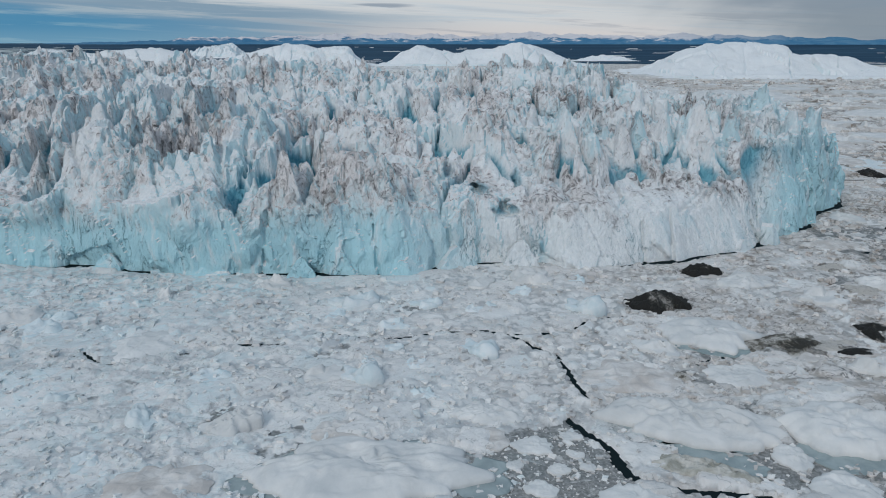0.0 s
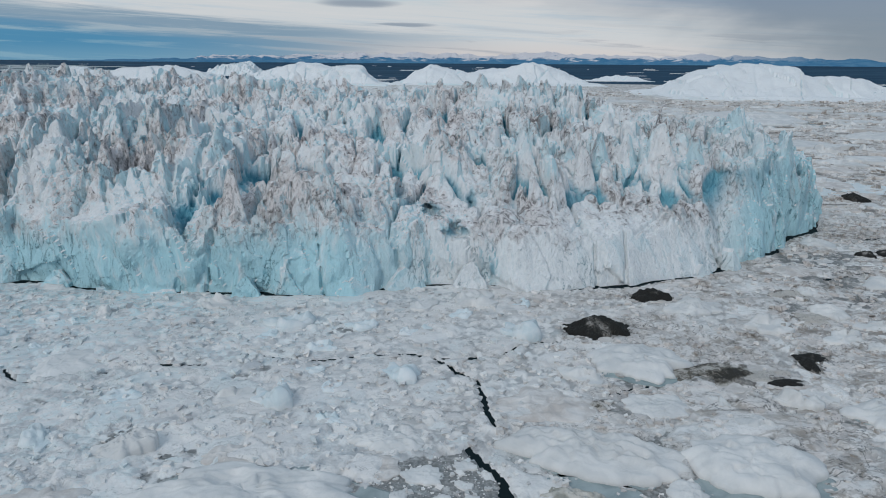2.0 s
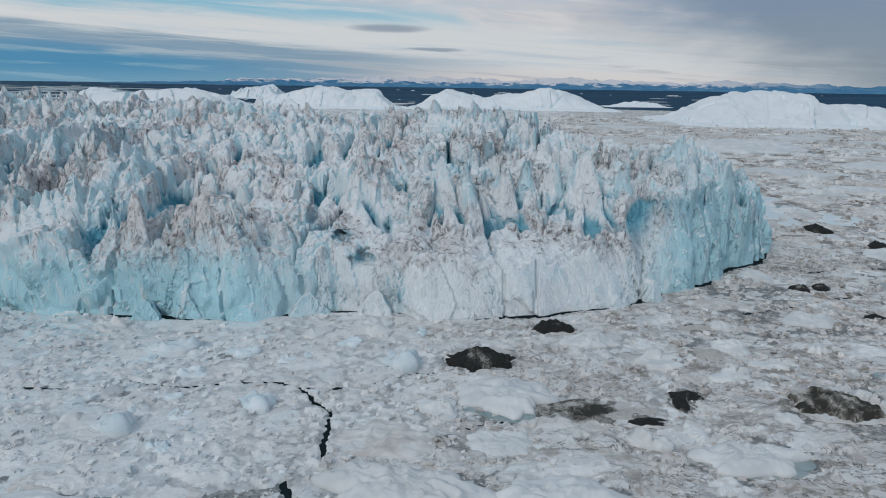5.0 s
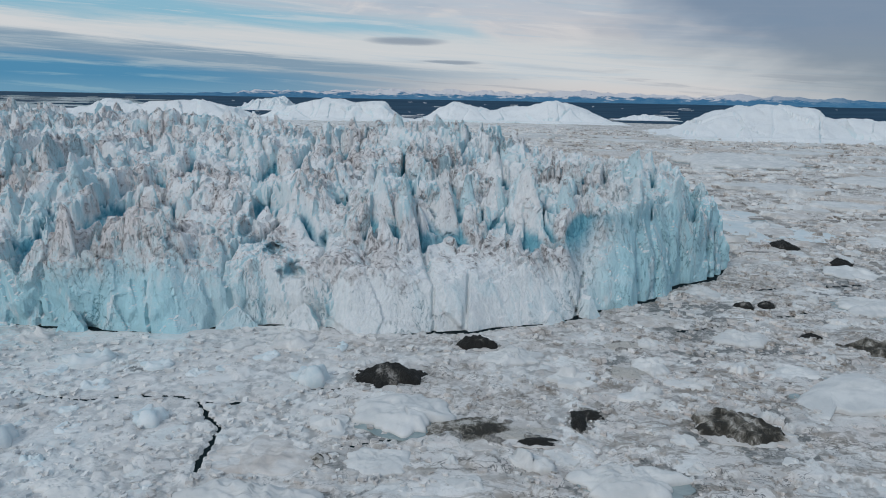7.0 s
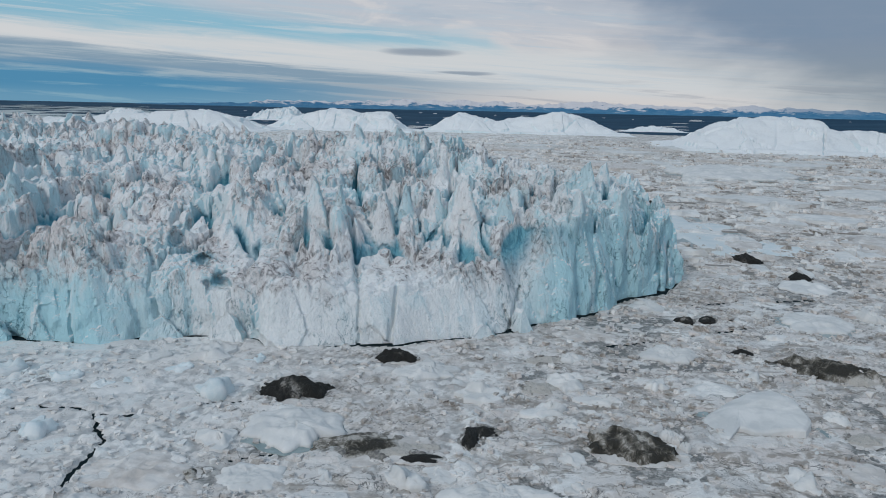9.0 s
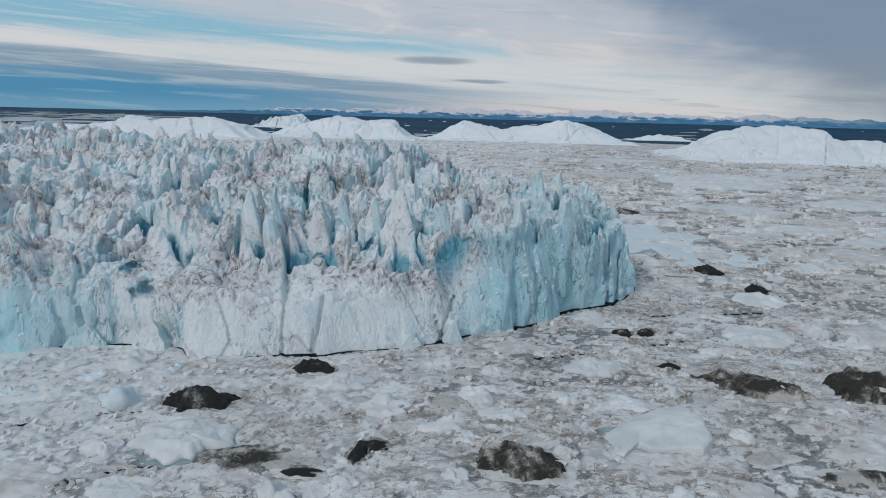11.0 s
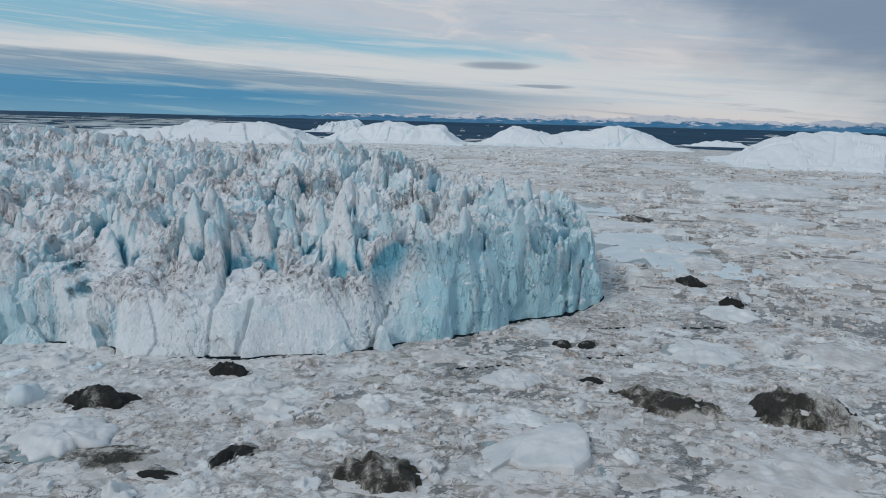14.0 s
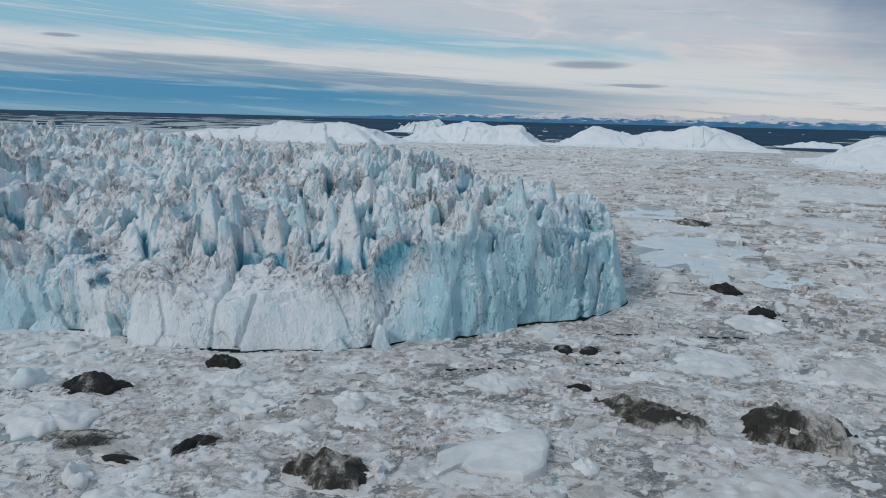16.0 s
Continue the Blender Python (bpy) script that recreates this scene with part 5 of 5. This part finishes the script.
def far_floes():
    """Large rugged floes locked in the pack far out."""
    rnd = np.random.RandomState(23)
    kinds = []
    for k in range(8):
        mat, name, label = ((SNOW, "large_ice_floe", "large rugged white floe locked in the distant pack"), (PINK, "large_stained_floe", "large rosy-grey floe locked in the distant pack"))[k % 2]
        kinds.append((floe_mesh(name, 1.0, 1.0, 0.14, mat, 70 + k, 0.5, 0.3 * (k % 3 == 0), 1.6, 14, 44, 0.6, 0.9), name, label))
    taken = [(s[0], s[1], max(s[2], s[3])) for listing in (FLOES_AFAR, SILTY) for spots in listing.values() for s in spots if s[1] > 280]
    made = 0
    while made < 90:
        y = 300 + 950 * rnd.rand() ** 1.4
        x = 60 - 0.1 * y + rnd.rand() * (150 + 0.5 * y)
        size = (6 + 12 * rnd.rand() ** 2) * (0.6 + y / 650)
        if any(math.hypot(x - a, y - b) < c + size for a, b, c in taken):
            continue
        at = np.array([x]), np.array([y])
        if inside_distance(OUTLINE, *at)[0] > -6 - size or brash_height(*at)[0] < -0.2:
            continue
        me, name, label = kinds[rnd.randint(8)]
        ob = tagged(new(name, me), label, "ice floe", "large floes far out")
        ob.matrix_world = pose(x, y, 0.1, 0, 0, 20 * rnd.randn()) @ Matrix.Diagonal((size * 1.25, size, (6 + 0.35 * size) * (0.7 + 0.6 * rnd.rand()), 1))
        taken.append((x, y, size))
        made += 1


far_floes()


# ---- icebergs and land far off ----
def far_berg(name, label, x0, x1, y, depth, profile, seed, apron=0.0, jag=0.0):
    """A distant berg: cliffs round a rolling top, whose crest follows the profile from west to east."""
    nx, ny = 190, 60
    u, w = np.meshgrid(np.linspace(-0.04, 1.04, nx), np.linspace(-0.06, 1.06, ny), indexing="ij")
    x, y_ = x0 + (x1 - x0) * u, y + depth * w
    crest = np.interp(u, np.linspace(0, 1, len(profile)), profile)
    scale = abs(x1 - x0) / 9
    crest = crest + 2.2 * layered(x / (scale * 0.5) + seed, y_ / scale, 3, 141) + jag * (ridged(x / 22, y_ / 30 + seed, 3, 142) - 0.6)
    rim = np.minimum(np.minimum(u, 1 - u) * (x1 - x0) / depth, np.minimum(w, 1 - w)) + 0.07 * layered(x / scale + seed, y_ / scale, 3, 143)
    facets = tilted(x, y_, scale * 0.9, depth / 4, int(seed), 0.20, 0.0, 0.05) + tilted(x, y_, scale * 1.7, depth / 2, int(seed) + 20, 0.16, 0.0, 0.05)
    bare = rim
    rim = rim + 0.35 * facets
    body = np.maximum(ramp01(rim, 0.0, 0.05) * 0.16 * (1 + facets), ramp01(rim, 0.0, 0.40) * (0.98 + 0.4 * facets)) * (0.80 + 0.20 * ramp01(w, 0.0, 0.5))
    crest = crest + 0.6 * np.clip(pinnacles(x, y_, scale * 1.5, depth / 2.2, int(seed) + 30, 0.50, 0.10) + 5.0, -8, 8) + 0.6 * np.clip(pinnacles(x, y_, scale * 0.5, depth / 6, int(seed) + 40, 0.6, 0.15) + 2.0, -4, 4)
    foot = apron * ramp01(rim, -0.05, 0.05)
    z = np.maximum(crest * np.minimum(body, 1.02) + 0.6 * ridged(x / 30, y_ / 14 + seed, 3, 144) * (body > 0.05), foot)
    z = np.where(bare < -0.01, -3.0, np.maximum(z, 1.5)) + sea_rise(np.hypot(x - 90, y_ - 20)) - 1.0
    ids = np.arange(nx * ny).reshape(nx, ny)
    f = np.stack([ids[:-1, :-1], ids[1:, :-1], ids[1:, 1:], ids[:-1, 1:]], -1).reshape(-1, 4)
    ob = new(name, mesh_np(name, np.stack([x, y_, z], -1).reshape(-1, 3), f, FAR_BERG, False))
    tagged(ob, label, "iceberg", "icebergs on the skyline")


far_berg("far_iceberg", "long white tabular iceberg with a smooth broad dome", 335, 840, 1180, 330, (24, 47, 50, 53, 58, 55, 42, 39, 36, 33, 28), 1.0, 4.0)
far_berg("far_iceberg", "white iceberg with a pointed crown and sloping flank", -570, -165, 1700, 220, (12, 18, 30, 42, 53, 54, 45, 46, 44, 26), 2.0, 5.0)
far_berg("far_iceberg", "low white iceberg with two humps on the skyline", -165, 365, 1790, 220, (26, 38, 48, 44, 30, 34, 42, 56, 48, 38, 24, 12), 3.0, 5.0)
far_berg("far_iceberg", "broad smooth white iceberg sloping gently to the sea", -1120, -460, 1440, 260, (16, 18, 22, 28, 36, 42, 44, 36, 22), 4.0, 3.0)
far_berg("far_iceberg", "jagged pale blue iceberg behind the smooth ones", -930, -690, 2550, 200, (26, 32, 38, 44, 40), 5.0, 3.0, 22.0)
far_berg("far_iceberg", "low flat white iceberg remnant at the pack's edge", 405, 600, 2250, 120, (6, 12, 15, 14, 7), 6.0, 2.0)
far_berg("far_iceberg", "faint white iceberg on the open sea", -1500, -1320, 2600, 120, (10, 26, 22, 14), 7.0, 2.0)


def build_strips(name, label, mat, count, seed, a0, a1, r0, r1, wide, deep, high, power=1.3):
    """Thin flat floes, too many to count, spread between two bearings and two ranges."""
    rnd = np.random.RandomState(seed)
    v, f = [], []
    for k in range(count):
        a = radians(a0 + (a1 - a0) * rnd.rand() ** 0.7)
        r = r0 + (r1 - r0) * rnd.rand() ** power
        x, y = 90 + r * math.sin(a), 20 + r * math.cos(a)
        inside = inside_distance(OUTLINE, np.array([x]), np.array([y]))[0] > -12
        ax, ay, h = wide * (0.12 + rnd.rand() ** 3), deep * (0.2 + rnd.rand() ** 2), high * (0.35 + 0.65 * rnd.rand() ** 2)
        t = np.linspace(0, 2 * np.pi, 11)[:-1]
        q = 1 + 0.5 * (rnd.rand(10) - 0.5)
        base = float(sea_rise(np.array(r))) - (9 if inside else 0)
        low = np.stack([x + ax * q * np.cos(t), y + ay * q * np.sin(t), np.full(10, base - 0.5)], -1)
        top = np.stack([x + 0.8 * ax * q * np.cos(t), y + 0.8 * ay * q * np.sin(t), base + h * (0.4 + 0.9 * rnd.rand(10))], -1)
        n = 21 * k
        v += [*low, *top, np.array((x, y, base + h))]
        for i in range(10):
            j = (i + 1) % 10
            f += [(n + i, n + j, n + 10 + j), (n + i, n + 10 + j, n + 10 + i), (n + 10 + i, n + 10 + j, n + 20)]
    ob = new(name, mesh_np(name, np.array(v), np.array(f), mat, False))
    tagged(ob, label, "ice", kind="stuff")


build_strips("drift_ice", "thin strips of white drift ice on the open sea", SNOW, 130, 5, -52, 36, 1900, 4400, 50, 18, 3.0)
build_strips("drift_ice", "broad pale fields of drift ice far out on the sea", TEAL, 260, 15, -54, -28, 2100, 4300, 210, 110, 1.5)
build_strips("distant_floes", "flat white floes in the pack far out", SNOW, 1100, 6, -50, 34, 290, 1750, 11, 11, 3.0, 1.1)
build_strips("distant_stained_floes", "flat rosy-grey floes in the pack far out", PINK, 500, 7, -50, 34, 290, 1750, 15, 14, 2.0, 1.1)
build_strips("distant_silty_floes", "dark silt-streaked floes in the pack far out", SILT, 420, 8, -12, 34, 290, 1500, 11, 6, 1.3, 1.1)


def build_mountains():
    n = 1500
    a = np.radians(np.linspace(-75, 60, n))
    deg = np.degrees(a)
    swell = ridged(deg / 7, deg * 0 + 2.5, 6, 151, 0.6)
    tall = (6 + 66 * ramp01(deg, -34, -10) * (0.55 + 0.45 * ramp01(deg, 30, 16))) * (0.30 + 0.95 * swell)
    v, f = [], []
    for row, (r, share) in enumerate(((4680, 0.0), (4720, 0.22), (4750, 0.42), (4780, 0.66), (4810, 0.86), (4840, 1.0), (4890, 0.0))):
        z = 34 + tall * share * (1 + 0.35 * layered(deg / 1.1, deg * 0 + 0.7 * row, 4, 152))
        v.append(np.stack([90 + r * np.sin(a), 20 + r * np.cos(a), z], -1))
    ids = np.arange(7 * n).reshape(7, n)
    f = np.stack([ids[:-1, :-1], ids[:-1, 1:], ids[1:, 1:], ids[1:, :-1]], -1).reshape(-1, 4)
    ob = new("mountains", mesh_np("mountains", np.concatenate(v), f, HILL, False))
    tagged(ob, "hazy blue snow-topped mountains beyond the sea", "mountains", kind="structure")


build_mountains()
